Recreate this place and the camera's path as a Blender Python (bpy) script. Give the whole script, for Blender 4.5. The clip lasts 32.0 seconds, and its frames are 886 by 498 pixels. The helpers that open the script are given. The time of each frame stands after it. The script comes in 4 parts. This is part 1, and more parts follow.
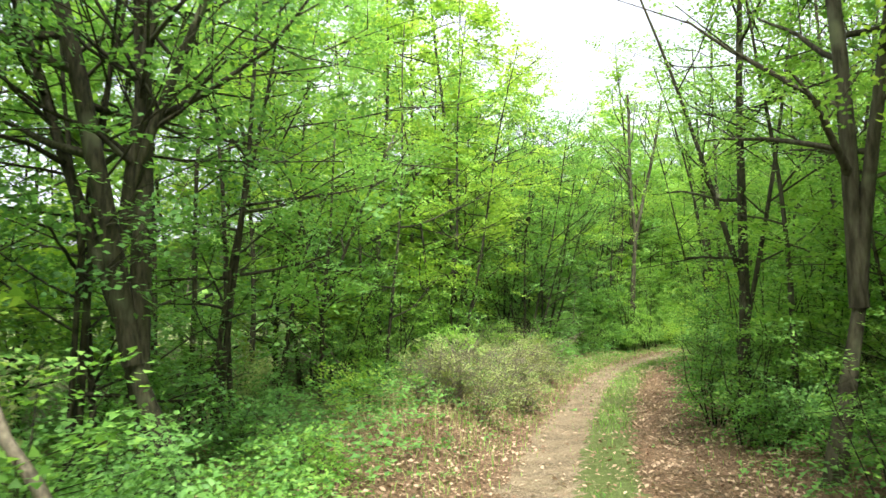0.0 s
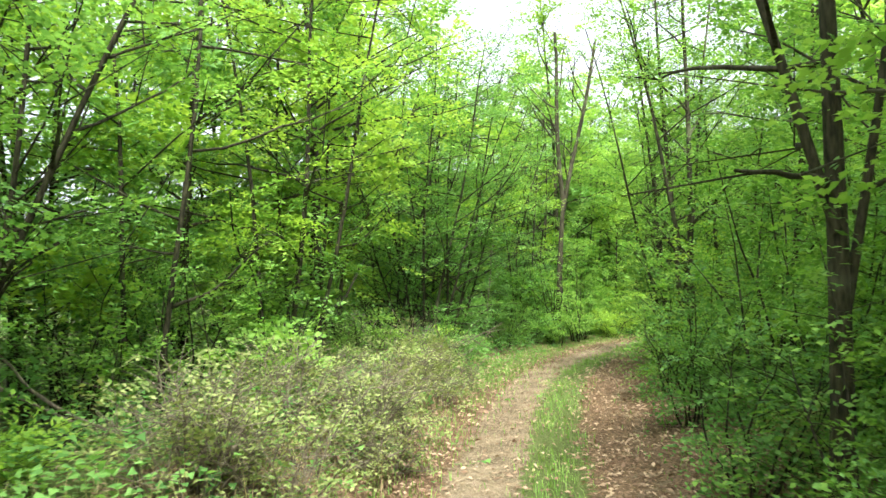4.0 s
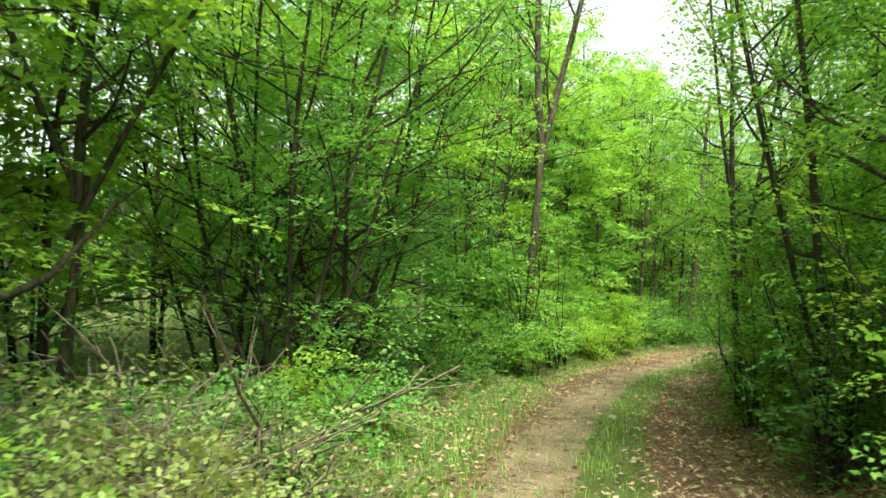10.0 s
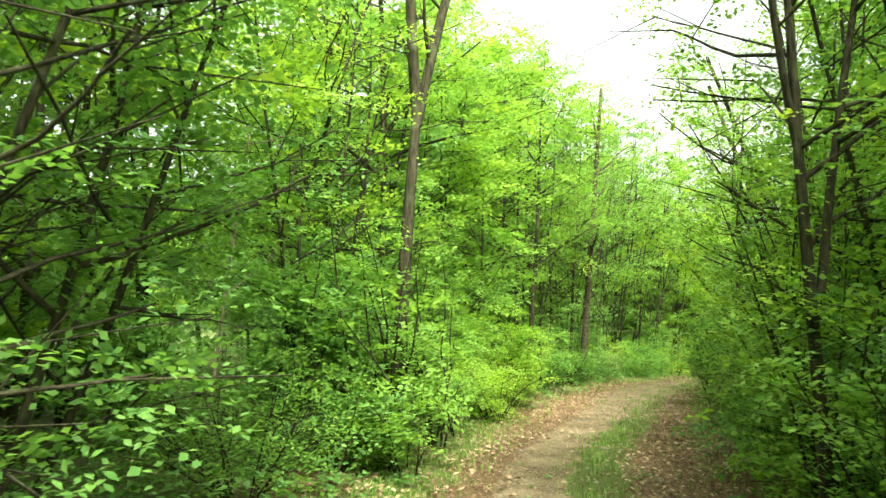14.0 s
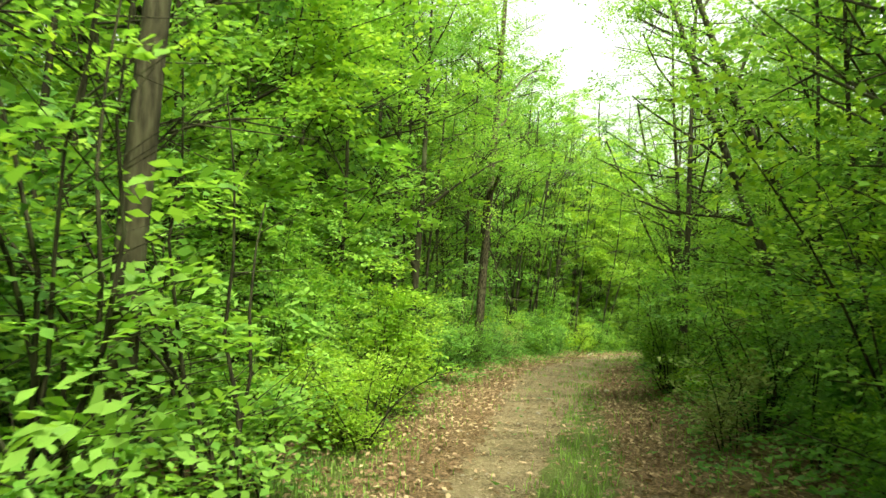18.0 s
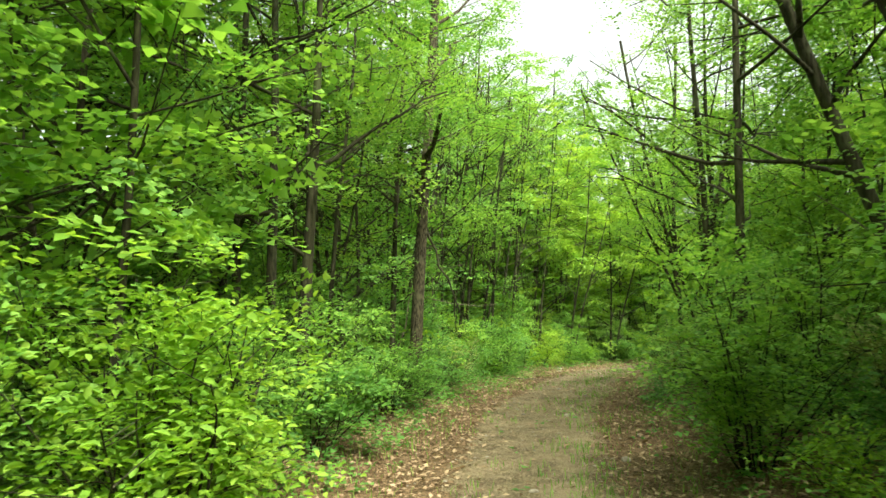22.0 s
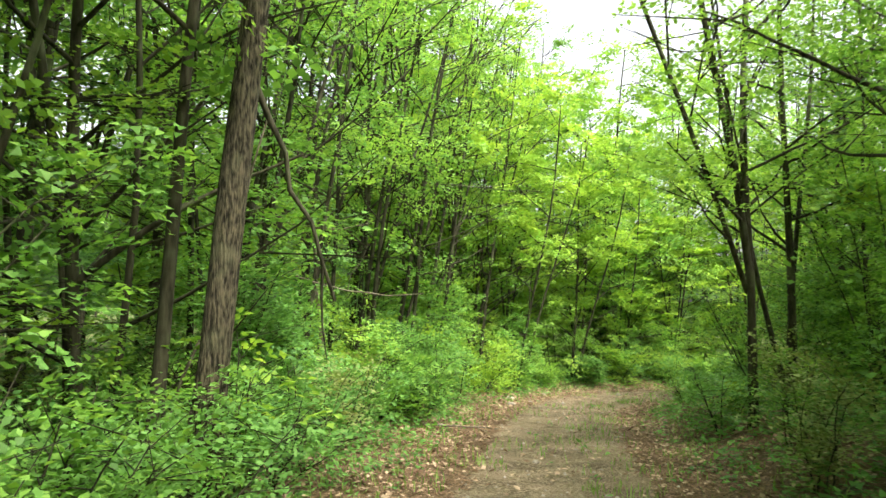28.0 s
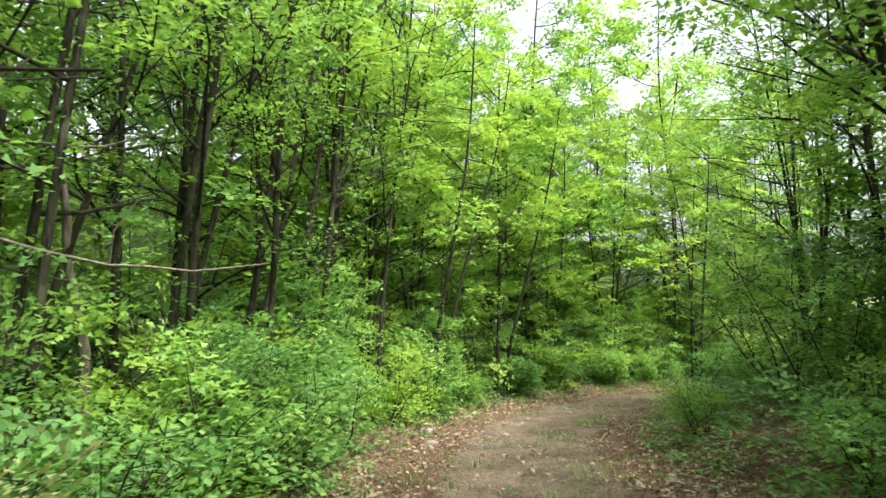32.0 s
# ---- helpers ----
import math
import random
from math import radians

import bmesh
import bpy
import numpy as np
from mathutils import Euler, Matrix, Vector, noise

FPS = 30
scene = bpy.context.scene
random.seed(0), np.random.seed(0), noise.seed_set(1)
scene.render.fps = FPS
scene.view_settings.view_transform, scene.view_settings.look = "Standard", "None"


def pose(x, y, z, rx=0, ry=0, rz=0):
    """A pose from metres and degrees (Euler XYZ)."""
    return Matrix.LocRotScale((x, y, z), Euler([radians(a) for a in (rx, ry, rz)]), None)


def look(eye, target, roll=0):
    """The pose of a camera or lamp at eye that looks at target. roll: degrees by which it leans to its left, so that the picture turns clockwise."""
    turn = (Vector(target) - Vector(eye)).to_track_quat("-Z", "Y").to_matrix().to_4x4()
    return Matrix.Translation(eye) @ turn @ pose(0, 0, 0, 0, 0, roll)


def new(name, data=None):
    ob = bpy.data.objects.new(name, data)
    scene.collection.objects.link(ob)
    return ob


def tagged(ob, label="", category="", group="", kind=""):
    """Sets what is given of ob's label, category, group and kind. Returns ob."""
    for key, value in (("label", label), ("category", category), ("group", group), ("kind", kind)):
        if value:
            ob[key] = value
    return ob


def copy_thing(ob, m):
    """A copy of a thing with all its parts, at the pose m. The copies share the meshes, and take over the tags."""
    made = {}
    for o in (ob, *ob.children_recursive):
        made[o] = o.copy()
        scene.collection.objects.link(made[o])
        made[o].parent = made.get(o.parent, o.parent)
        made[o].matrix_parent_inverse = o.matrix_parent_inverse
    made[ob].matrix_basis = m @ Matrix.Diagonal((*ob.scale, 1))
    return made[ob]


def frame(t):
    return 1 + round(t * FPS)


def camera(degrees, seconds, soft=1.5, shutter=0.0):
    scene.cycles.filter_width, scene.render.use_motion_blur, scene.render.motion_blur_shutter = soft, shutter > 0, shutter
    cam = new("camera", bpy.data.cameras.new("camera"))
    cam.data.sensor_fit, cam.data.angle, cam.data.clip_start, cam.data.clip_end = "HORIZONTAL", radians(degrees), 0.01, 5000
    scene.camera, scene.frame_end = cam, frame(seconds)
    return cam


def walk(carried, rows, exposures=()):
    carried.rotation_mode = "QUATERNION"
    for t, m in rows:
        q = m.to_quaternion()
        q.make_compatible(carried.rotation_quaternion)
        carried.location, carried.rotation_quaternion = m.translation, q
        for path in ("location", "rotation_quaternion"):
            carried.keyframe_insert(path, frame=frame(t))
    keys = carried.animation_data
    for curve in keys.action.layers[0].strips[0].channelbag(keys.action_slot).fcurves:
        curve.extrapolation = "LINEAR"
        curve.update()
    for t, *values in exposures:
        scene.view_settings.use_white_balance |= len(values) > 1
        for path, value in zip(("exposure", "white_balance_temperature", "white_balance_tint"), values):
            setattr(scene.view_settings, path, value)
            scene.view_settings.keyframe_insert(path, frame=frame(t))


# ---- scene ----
cam = camera(60.3, 32.0, shutter=0.4)
# seconds, eye, target, roll
PATH = [
    (0, (0.053, -0.062, 1.467), (0.056, 1.931, 1.634), -0.7),
    (0.5, (0.103, 0.686, 1.449), (0.143, 2.679, 1.615), -0.6),
    (1, (0.242, 1.438, 1.449), (0.361, 3.428, 1.614), -0.7),
    (1.5, (0.341, 2.138, 1.453), (0.562, 4.119, 1.618), -0.6),
    (2, (0.432, 2.754, 1.486), (0.723, 4.726, 1.648), -0.8),
    (2.5, (0.577, 3.391, 1.457), (0.854, 5.366, 1.609), -0.9),
    (3, (0.74, 4.049, 1.475), (0.994, 6.029, 1.594), -1.3),
    (3.5, (0.878, 4.621, 1.447), (1.104, 6.605, 1.561), -1.3),
    (5.5, (1.134, 7.22, 1.432), (1.352, 9.198, 1.631), 0.6),
    (6, (1.156, 7.838, 1.416), (1.339, 9.822, 1.59), 0.9),
    (6.5, (1.22, 8.445, 1.421), (1.364, 10.434, 1.572), 0.9),
    (7, (1.319, 9.13, 1.422), (1.479, 11.119, 1.554), 1.1),
    (7.5, (1.417, 9.943, 1.4), (1.666, 11.922, 1.545), 1.2),
    (8, (1.562, 10.724, 1.384), (1.924, 12.683, 1.549), 0.7),
    (8.5, (1.719, 11.46, 1.358), (2.172, 13.399, 1.542), 0.2),
    (9, (1.949, 12.078, 1.349), (2.41, 14.015, 1.538), 0.3),
    (9.5, (2.137, 12.57, 1.341), (2.544, 14.522, 1.505), 0.9),
    (10, (2.289, 13.2, 1.393), (2.689, 15.156, 1.517), 1.5),
    (10.5, (2.452, 13.876, 1.401), (2.873, 15.829, 1.506), 2.1),
    (11, (2.621, 14.524, 1.398), (3.062, 16.471, 1.507), 2.3),
    (11.5, (2.722, 15.107, 1.44), (3.205, 17.044, 1.557), 2.2),
    (12, (2.91, 15.741, 1.443), (3.446, 17.661, 1.605), 2.0),
    (12.5, (3.114, 16.418, 1.42), (3.745, 18.304, 1.627), 1.2),
    (13, (3.294, 17.012, 1.434), (4.015, 18.867, 1.636), 0.6),
    (13.5, (3.511, 17.562, 1.504), (4.254, 19.409, 1.702), 0.5),
    (15.5, (4.447, 19.459, 1.347), (5.25, 21.273, 1.597), -1.2),
    (16, (4.75, 20.093, 1.321), (5.59, 21.893, 1.556), -1.7),
    (16.5, (5.084, 20.686, 1.326), (5.967, 22.47, 1.518), -1.3),
    (17, (5.408, 21.284, 1.368), (6.368, 23.03, 1.534), -0.4),
    (17.5, (5.708, 21.855, 1.368), (6.732, 23.566, 1.518), 0.0),
    (18, (6.013, 22.465, 1.4), (7.052, 24.168, 1.535), 0.4),
    (18.5, (6.327, 23.003, 1.41), (7.368, 24.705, 1.543), 0.4),
    (19, (6.616, 23.519, 1.437), (7.66, 25.22, 1.567), 0.1),
    (19.5, (6.981, 24.028, 1.449), (8.029, 25.726, 1.578), -0.1),
    (20, (7.349, 24.54, 1.443), (8.427, 26.22, 1.568), -0.0),
    (20.5, (7.776, 25.078, 1.494), (8.904, 26.725, 1.612), 0.0),
    (21, (8.192, 25.614, 1.484), (9.367, 27.227, 1.615), -0.9),
    (21.5, (8.575, 26.1, 1.494), (9.758, 27.706, 1.635), -1.2),
    (22, (9.026, 26.512, 1.47), (10.177, 28.142, 1.615), -1.4),
    (22.5, (9.335, 26.961, 1.439), (10.437, 28.624, 1.586), -1.5),
    (23, (9.616, 27.415, 1.447), (10.679, 29.104, 1.587), -1.5),
    (23.5, (9.883, 27.899, 1.431), (10.944, 29.589, 1.574), -2.0),
    (24, (10.188, 28.45, 1.465), (11.3, 30.107, 1.591), -2.3),
    (24.5, (10.683, 28.998, 1.492), (11.922, 30.564, 1.6), -2.3),
    (25, (11.089, 29.62, 1.569), (12.499, 31.035, 1.663), -2.0),
    (25.5, (11.577, 29.974, 1.444), (13.011, 31.362, 1.569), 0.3),
    (27.5, (13.175, 31.606, 1.3), (14.502, 33.092, 1.473), 1.0),
    (28, (13.473, 31.971, 1.312), (14.773, 33.484, 1.46), 1.0),
    (28.5, (13.788, 32.388, 1.338), (15.056, 33.929, 1.463), 1.1),
    (29, (14.095, 32.774, 1.325), (15.34, 34.335, 1.442), 1.1),
    (29.5, (14.43, 33.242, 1.295), (15.674, 34.803, 1.409), 0.4),
    (30, (14.754, 33.666, 1.28), (16.019, 35.212, 1.383), 0.1),
    (30.5, (15.176, 34.175, 1.245), (16.505, 35.666, 1.356), -0.4),
    (31, (15.696, 34.643, 1.198), (17.127, 36.034, 1.327), -1.1),
    (31.5, (16.146, 35.026, 1.181), (17.639, 36.349, 1.326), -1.4),
    (32, (16.588, 35.383, 1.178), (18.096, 36.688, 1.325), -1.6),
]
walk(cam, [(t, look(eye, target, roll)) for t, eye, target, roll in PATH], [
    (0.0, 1.9, 6400, 12), (1.0, 2.0, 6350, 12), (3.0, 2.05, 6300, 12), (7.0, 1.78, 6700, 0), (10.0, 1.85, 6950, -4), (12.0, 2.05, 7050, -2), (13.0, 2.28, 7000, 2), (16.0, 1.83, 7800, -8),
    (19.0, 1.75, 7900, -10), (21.0, 1.8, 7350, -4), (23.0, 1.7, 7200, -2), (25.0, 1.95, 6900, 4), (29.0, 2.0, 6600, 13), (32.0, 1.8, 6100, 22)])

# ---- world and light ----
SUN_EL, SUN_AZ = 60.0, 178.0  # degrees: height, and bearing clockwise from +y
world = bpy.data.worlds.new("hazy_sky")
scene.world = world
world.use_nodes = True
wn, wl = world.node_tree.nodes, world.node_tree.links
sky = wn.new("ShaderNodeTexSky")
sky.sky_type = "NISHITA"
sky.sun_disc = False
sky.sun_elevation, sky.sun_rotation = radians(SUN_EL), radians(SUN_AZ)
sky.air_density, sky.dust_density, sky.ozone_density = 1.0, 6.0, 1.0
haze = wn.new("ShaderNodeHueSaturation")
haze.inputs["Saturation"].default_value = 0.3
wl.new(sky.outputs[0], haze.inputs["Color"])
wl.new(haze.outputs[0], wn["Background"].inputs["Color"])
wn["Background"].inputs["Strength"].default_value = 0.15

sun_data = bpy.data.lights.new("sun", "SUN")
sun_data.energy, sun_data.angle, sun_data.color = 1.95, radians(6.0), (1.0, 0.95, 0.86)
sun = new("sun", sun_data)
sun_dir = Vector((math.sin(radians(SUN_AZ)) * math.cos(radians(SUN_EL)), math.cos(radians(SUN_AZ)) * math.cos(radians(SUN_EL)), math.sin(radians(SUN_EL))))
sun.matrix_world = look(sun_dir * 60, (0, 0, 0))


# ---- materials ----
def material(name, rough=0.8):
    m = bpy.data.materials.new(name)
    m.use_nodes = True
    n, l = m.node_tree.nodes, m.node_tree.links
    b = n["Principled BSDF"]
    b.inputs["Roughness"].default_value = rough
    return m, n, l, b


def noise_node(n, l, scale, detail=4.0, coords="Object"):
    tc = n.new("ShaderNodeTexCoord")
    t = n.new("ShaderNodeTexNoise")
    t.inputs["Scale"].default_value, t.inputs["Detail"].default_value = scale, detail
    l.new(tc.outputs[coords], t.inputs["Vector"])
    return t


def ramp_node(n, l, source, stops):
    r = n.new("ShaderNodeValToRGB")
    el = r.color_ramp.elements
    while len(el) < len(stops):
        el.new(0.5)
    for e, (at, col) in zip(el, stops):
        e.position, e.color = at, (*col, 1)
    l.new(source, r.inputs["Fac"])
    return r


def mix_node(n, l, fac, a, b, mode="MIX"):
    m = n.new("ShaderNodeMix")
    m.data_type, m.blend_type = "RGBA", mode
    for sock, v in ((m.inputs[0], fac), (m.inputs[6], a), (m.inputs[7], b)):
        if isinstance(v, (int, float)):
            sock.default_value = v
        elif isinstance(v, tuple):
            sock.default_value = (*v, 1)
        else:
            l.new(v, sock)
    return m.outputs[2]


def bump_node(n, l, height, strength, dist, b):
    u = n.new("ShaderNodeBump")
    u.inputs["Strength"].default_value, u.inputs["Distance"].default_value = strength, dist
    l.new(height, u.inputs["Height"])
    l.new(u.outputs[0], b.inputs["Normal"])


def leaf_material(name, dark, mid, light, lit_through=0.45, glow=(1.06, 1.02, 0.56), rough=0.5):
    m, n, l, b = material(name, rough)
    geo, info = n.new("ShaderNodeNewGeometry"), n.new("ShaderNodeObjectInfo")
    big = noise_node(n, l, 0.7, 2.0)
    add = n.new("ShaderNodeMath")
    add.operation = "MULTIPLY_ADD"
    l.new(geo.outputs["Random Per Island"], add.inputs[0])
    add.inputs[1].default_value = 0.5
    l.new(big.outputs["Fac"], add.inputs[2])
    sub = n.new("ShaderNodeMath")
    sub.operation = "MULTIPLY_ADD"
    l.new(info.outputs["Random"], sub.inputs[0])
    sub.inputs[1].default_value = 0.35
    l.new(add.outputs[0], sub.inputs[2])
    col = ramp_node(n, l, sub.outputs[0], [(0.45, dark), (0.85, mid), (1.25 / 1.3, light)])
    l.new(col.outputs[0], b.inputs["Base Color"])
    b.inputs["Specular IOR Level"].default_value = 0.22
    tr = n.new("ShaderNodeBsdfTranslucent")
    l.new(mix_node(n, l, 1.0, col.outputs[0], glow, "MULTIPLY"), tr.inputs["Color"])
    mx = n.new("ShaderNodeMixShader")
    mx.inputs[0].default_value = lit_through
    l.new(b.outputs[0], mx.inputs[1])
    l.new(tr.outputs[0], mx.inputs[2])
    l.new(mx.outputs[0], n["Material Output"].inputs["Surface"])
    return m


M_LEAF = leaf_material("leaf_spring_green", (0.085, 0.19, 0.045), (0.15, 0.335, 0.062), (0.245, 0.45, 0.092), 0.54)
M_LEAF_Y = leaf_material("leaf_yellow_green", (0.15, 0.31, 0.045), (0.235, 0.43, 0.062), (0.34, 0.53, 0.092), 0.54)
M_LEAF_D = leaf_material("leaf_deep_green", (0.07, 0.17, 0.05), (0.115, 0.275, 0.066), (0.18, 0.375, 0.095), 0.52)
M_LEAF_G = leaf_material("leaf_grey_green", (0.11, 0.18, 0.045), (0.19, 0.275, 0.08), (0.29, 0.35, 0.13), 0.38)
M_GRASS = leaf_material("grass_blade", (0.09, 0.19, 0.035), (0.15, 0.30, 0.055), (0.22, 0.36, 0.085), 0.35)
M_DRYGRASS = leaf_material("dry_grass_blade", (0.26, 0.20, 0.10), (0.38, 0.32, 0.17), (0.30, 0.34, 0.12), 0.3, (1.0, 0.9, 0.7))
M_LITTER = leaf_material("fallen_leaf", (0.11, 0.066, 0.038), (0.23, 0.152, 0.095), (0.40, 0.30, 0.20), 0.12, (1.0, 0.8, 0.5), 0.7)


def bark_material(name, dark, light, scale=26.0, rel=0.5, edge=(0.34, 0.66)):
    m, n, l, b = material(name, 0.9)
    tc = n.new("ShaderNodeTexCoord")
    mp = n.new("ShaderNodeMapping")
    mp.inputs["Scale"].default_value = (1, 1, 0.22)
    l.new(tc.outputs["Object"], mp.inputs["Vector"])
    t = n.new("ShaderNodeTexNoise")
    t.inputs["Scale"].default_value, t.inputs["Detail"].default_value = scale, 6
    l.new(mp.outputs[0], t.inputs["Vector"])
    patch = noise_node(n, l, 2.2, 3)
    c = ramp_node(n, l, t.outputs["Fac"], [(edge[0], dark), (edge[1], light)])
    lichen = ramp_node(n, l, patch.outputs["Fac"], [(0.56, (0, 0, 0)), (0.72, (1, 1, 1))])
    l.new(mix_node(n, l, lichen.outputs[0], c.outputs[0], tuple(0.6 * v + 0.4 * w for v, w in zip(light, (0.16, 0.19, 0.10)))), b.inputs["Base Color"])
    b.inputs["Specular IOR Level"].default_value = 0.2
    bump_node(n, l, t.outputs["Fac"], rel, 0.03, b)
    return m


M_BARK = bark_material("bark_grey_brown", (0.018, 0.016, 0.008), (0.062, 0.060, 0.034))
M_BARK_OAK = bark_material("bark_rough_oak", (0.014, 0.012, 0.007), (0.125, 0.108, 0.068), 62.0, 1.0, (0.38, 0.64))
M_BARK_DARK = bark_material("bark_dark_stem", (0.012, 0.012, 0.006), (0.05, 0.048, 0.025), 40.0)
M_DEADWOOD = bark_material("weathered_dead_wood", (0.09, 0.078, 0.055), (0.22, 0.19, 0.135), 40.0, 0.3)

# stone
M_STONE, n, l, b = material("pale_field_stone", 0.85)
t = noise_node(n, l, 14, 5)
l.new(ramp_node(n, l, t.outputs["Fac"], [(0.3, (0.17, 0.145, 0.11)), (0.7, (0.36, 0.32, 0.26))]).outputs[0], b.inputs["Base Color"])
bump_node(n, l, t.outputs["Fac"], 0.4, 0.02, b)

# woodland soil: bare trodden earth along the ruts, leaf mould elsewhere
M_SOIL, n, l, b = material("woodland_soil", 0.95)
b.inputs["Specular IOR Level"].default_value = 0.15
fine, mid = noise_node(n, l, 42, 7), noise_node(n, l, 7, 6)
patchy = noise_node(n, l, 2.3, 6)
bare = mix_node(n, l, ramp_node(n, l, patchy.outputs["Fac"], [(0.42, (0, 0, 0)), (0.58, (1, 1, 1))]).outputs[0], (0.13, 0.10, 0.06), (0.275, 0.225, 0.145))
bare = mix_node(n, l, ramp_node(n, l, fine.outputs["Fac"], [(0.46, (0, 0, 0)), (0.6, (1, 1, 1))]).outputs[0], bare, (0.32, 0.265, 0.175))
mould = mix_node(n, l, ramp_node(n, l, fine.outputs["Fac"], [(0.35, (0, 0, 0)), (0.65, (1, 1, 1))]).outputs[0], (0.07, 0.048, 0.028), (0.25, 0.165, 0.095))
crumb = noise_node(n, l, 130, 3)
bare = mix_node(n, l, ramp_node(n, l, crumb.outputs["Fac"], [(0.52, (0, 0, 0)), (0.62, (1, 1, 1))]).outputs[0], bare, (0.12, 0.082, 0.048))
bare = mix_node(n, l, ramp_node(n, l, mid.outputs["Fac"], [(0.52, (0, 0, 0)), (0.7, (0.6, 0.6, 0.6))]).outputs[0], bare, (0.18, 0.13, 0.08))
moss = mix_node(n, l, fine.outputs["Fac"], (0.05, 0.075, 0.018), (0.15, 0.19, 0.06))
at = n.new("ShaderNodeAttribute")
at.attribute_name = "soil"
sep = n.new("ShaderNodeSeparateColor")
l.new(at.outputs["Color"], sep.inputs[0])


def masked(chan, lo, hi):
    add = n.new("ShaderNodeMath")
    add.operation = "MULTIPLY_ADD"
    l.new(mid.outputs["Fac"], add.inputs[0])
    add.inputs[1].default_value = 1.25
    l.new(sep.outputs[chan], add.inputs[2])
    return ramp_node(n, l, add.outputs[0], [(lo, (0, 0, 0)), (hi, (1, 1, 1))]).outputs[0]


base = mix_node(n, l, masked(1, 0.9, 1.15), mould, moss)
l.new(mix_node(n, l, masked(0, 0.9, 1.12), base, bare), b.inputs["Base Color"])
lumps = n.new("ShaderNodeMath")
lumps.operation = "MULTIPLY_ADD"
l.new(mid.outputs["Fac"], lumps.inputs[0])
lumps.inputs[1].default_value = 2.2
l.new(fine.outputs["Fac"], lumps.inputs[2])
bump_node(n, l, lumps.outputs[0], 1.0, 0.06, b)

# wooded hills far away
M_HILL, n, l, b = material("wooded_hillside", 0.95)
t = noise_node(n, l, 0.22, 6)
l.new(ramp_node(n, l, t.outputs["Fac"], [(0.35, (0.07, 0.13, 0.05)), (0.65, (0.20, 0.30, 0.13))]).outputs[0], b.inputs["Base Color"])

# ---- the lie of the track: middle line, metres ----
LINE = [(-1.5, -14.0), (-0.7, -7.0), (0.2, -1.0), (0.9, 3.5), (1.75, 8.0), (2.85, 12.5), (4.1, 16.8), (5.45, 20.3), (7.35, 24.0), (9.2, 26.75), (11.1, 28.9), (13.5, 31.6), (16.3, 34.5), (18.3, 36.1), (20.4, 37.9), (23.1, 40.0), (25.8, 41.3), (29.0, 42.0), (33.0, 41.5), (38.0, 39.0), (43.0, 35.0)]


def spline(pts, n):
    p = np.array([2 * np.array(pts[0]) - pts[1], *map(np.array, pts), 2 * np.array(pts[-1]) - pts[-2]], float)
    out = []
    for i in range(1, len(p) - 2):
        for k in range(n):
            t = k / n
            a, b_, c, d = p[i - 1], p[i], p[i + 1], p[i + 2]
            out.append(0.5 * (2 * b_ + (c - a) * t + (2 * a - 5 * b_ + 4 * c - d) * t * t + (3 * b_ - a - 3 * c + d) * t**3))
    return np.array(out + [p[-2]])


TRACK = spline(LINE, 10)
SEG = np.diff(TRACK, axis=0)
ALONG = np.r_[0, np.cumsum(np.hypot(*SEG.T))]


def lateral(xy):
    """Metres along the middle line and to the right of it, for rows of x, y."""
    xy = np.atleast_2d(np.asarray(xy, float))
    if len(xy) == 1:
        a, q = TRACK[:-1], xy[0]
        t = np.clip(((q - a) * SEG).sum(1) / (SEG * SEG).sum(1), 0, 1)
        off = q - a - t[:, None] * SEG
        d2 = (off**2).sum(1)
        i = int(np.argmin(d2))
        right = off[i, 0] * SEG[i, 1] - off[i, 1] * SEG[i, 0] > 0
        return np.array([ALONG[i] + t[i] * np.hypot(*SEG[i])]), np.array([np.sqrt(d2[i]) * (1.0 if right else -1.0)])
    best, s_out, d_out = np.full(len(xy), 1e9), np.zeros(len(xy)), np.zeros(len(xy))
    for i, (a, v) in enumerate(zip(TRACK[:-1], SEG)):
        ln = v @ v
        t = np.clip(((xy - a) @ v) / ln, 0, 1)
        off = xy - a - t[:, None] * v
        d2 = (off**2).sum(1)
        side = np.where(off[:, 0] * v[1] - off[:, 1] * v[0] > 0, 1.0, -1.0)
        m = d2 < best
        best[m], s_out[m], d_out[m] = d2[m], ALONG[i] + t[m] * np.sqrt(ln), side[m] * np.sqrt(d2[m])
    return s_out, d_out


def point_at(s, d):
    i = int(np.clip(np.searchsorted(ALONG, s) - 1, 0, len(SEG) - 1))
    v = SEG[i] / np.hypot(*SEG[i])
    p = TRACK[i] + v * (s - ALONG[i])
    return p[0] + v[1] * d, p[1] - v[0] * d


def smooth(a, b_, x):
    t = np.clip((x - a) / (b_ - a), 0, 1)
    return t * t * (3 - 2 * t)


def wave(x, y, f, ph):
    return np.sin(f * x + 1.3 * ph) * np.sin(f * 0.83 * y + 2.1 * ph) + 0.5 * np.sin(f * 2.1 * x + 0.7 * f * y + ph)


def rut_line(s):
    """How far to the right of the middle line the trodden rut runs."""
    return np.interp(s, [0, 33, 38, 44, 120], [-0.62, -0.62, -0.38, -0.12, -0.05])


def strip_line(s):
    """The same for the grass strip beside it."""
    return np.interp(s, [0, 34, 38, 44, 120], [-0.05, -0.05, 0.18, 0.48, 0.48])


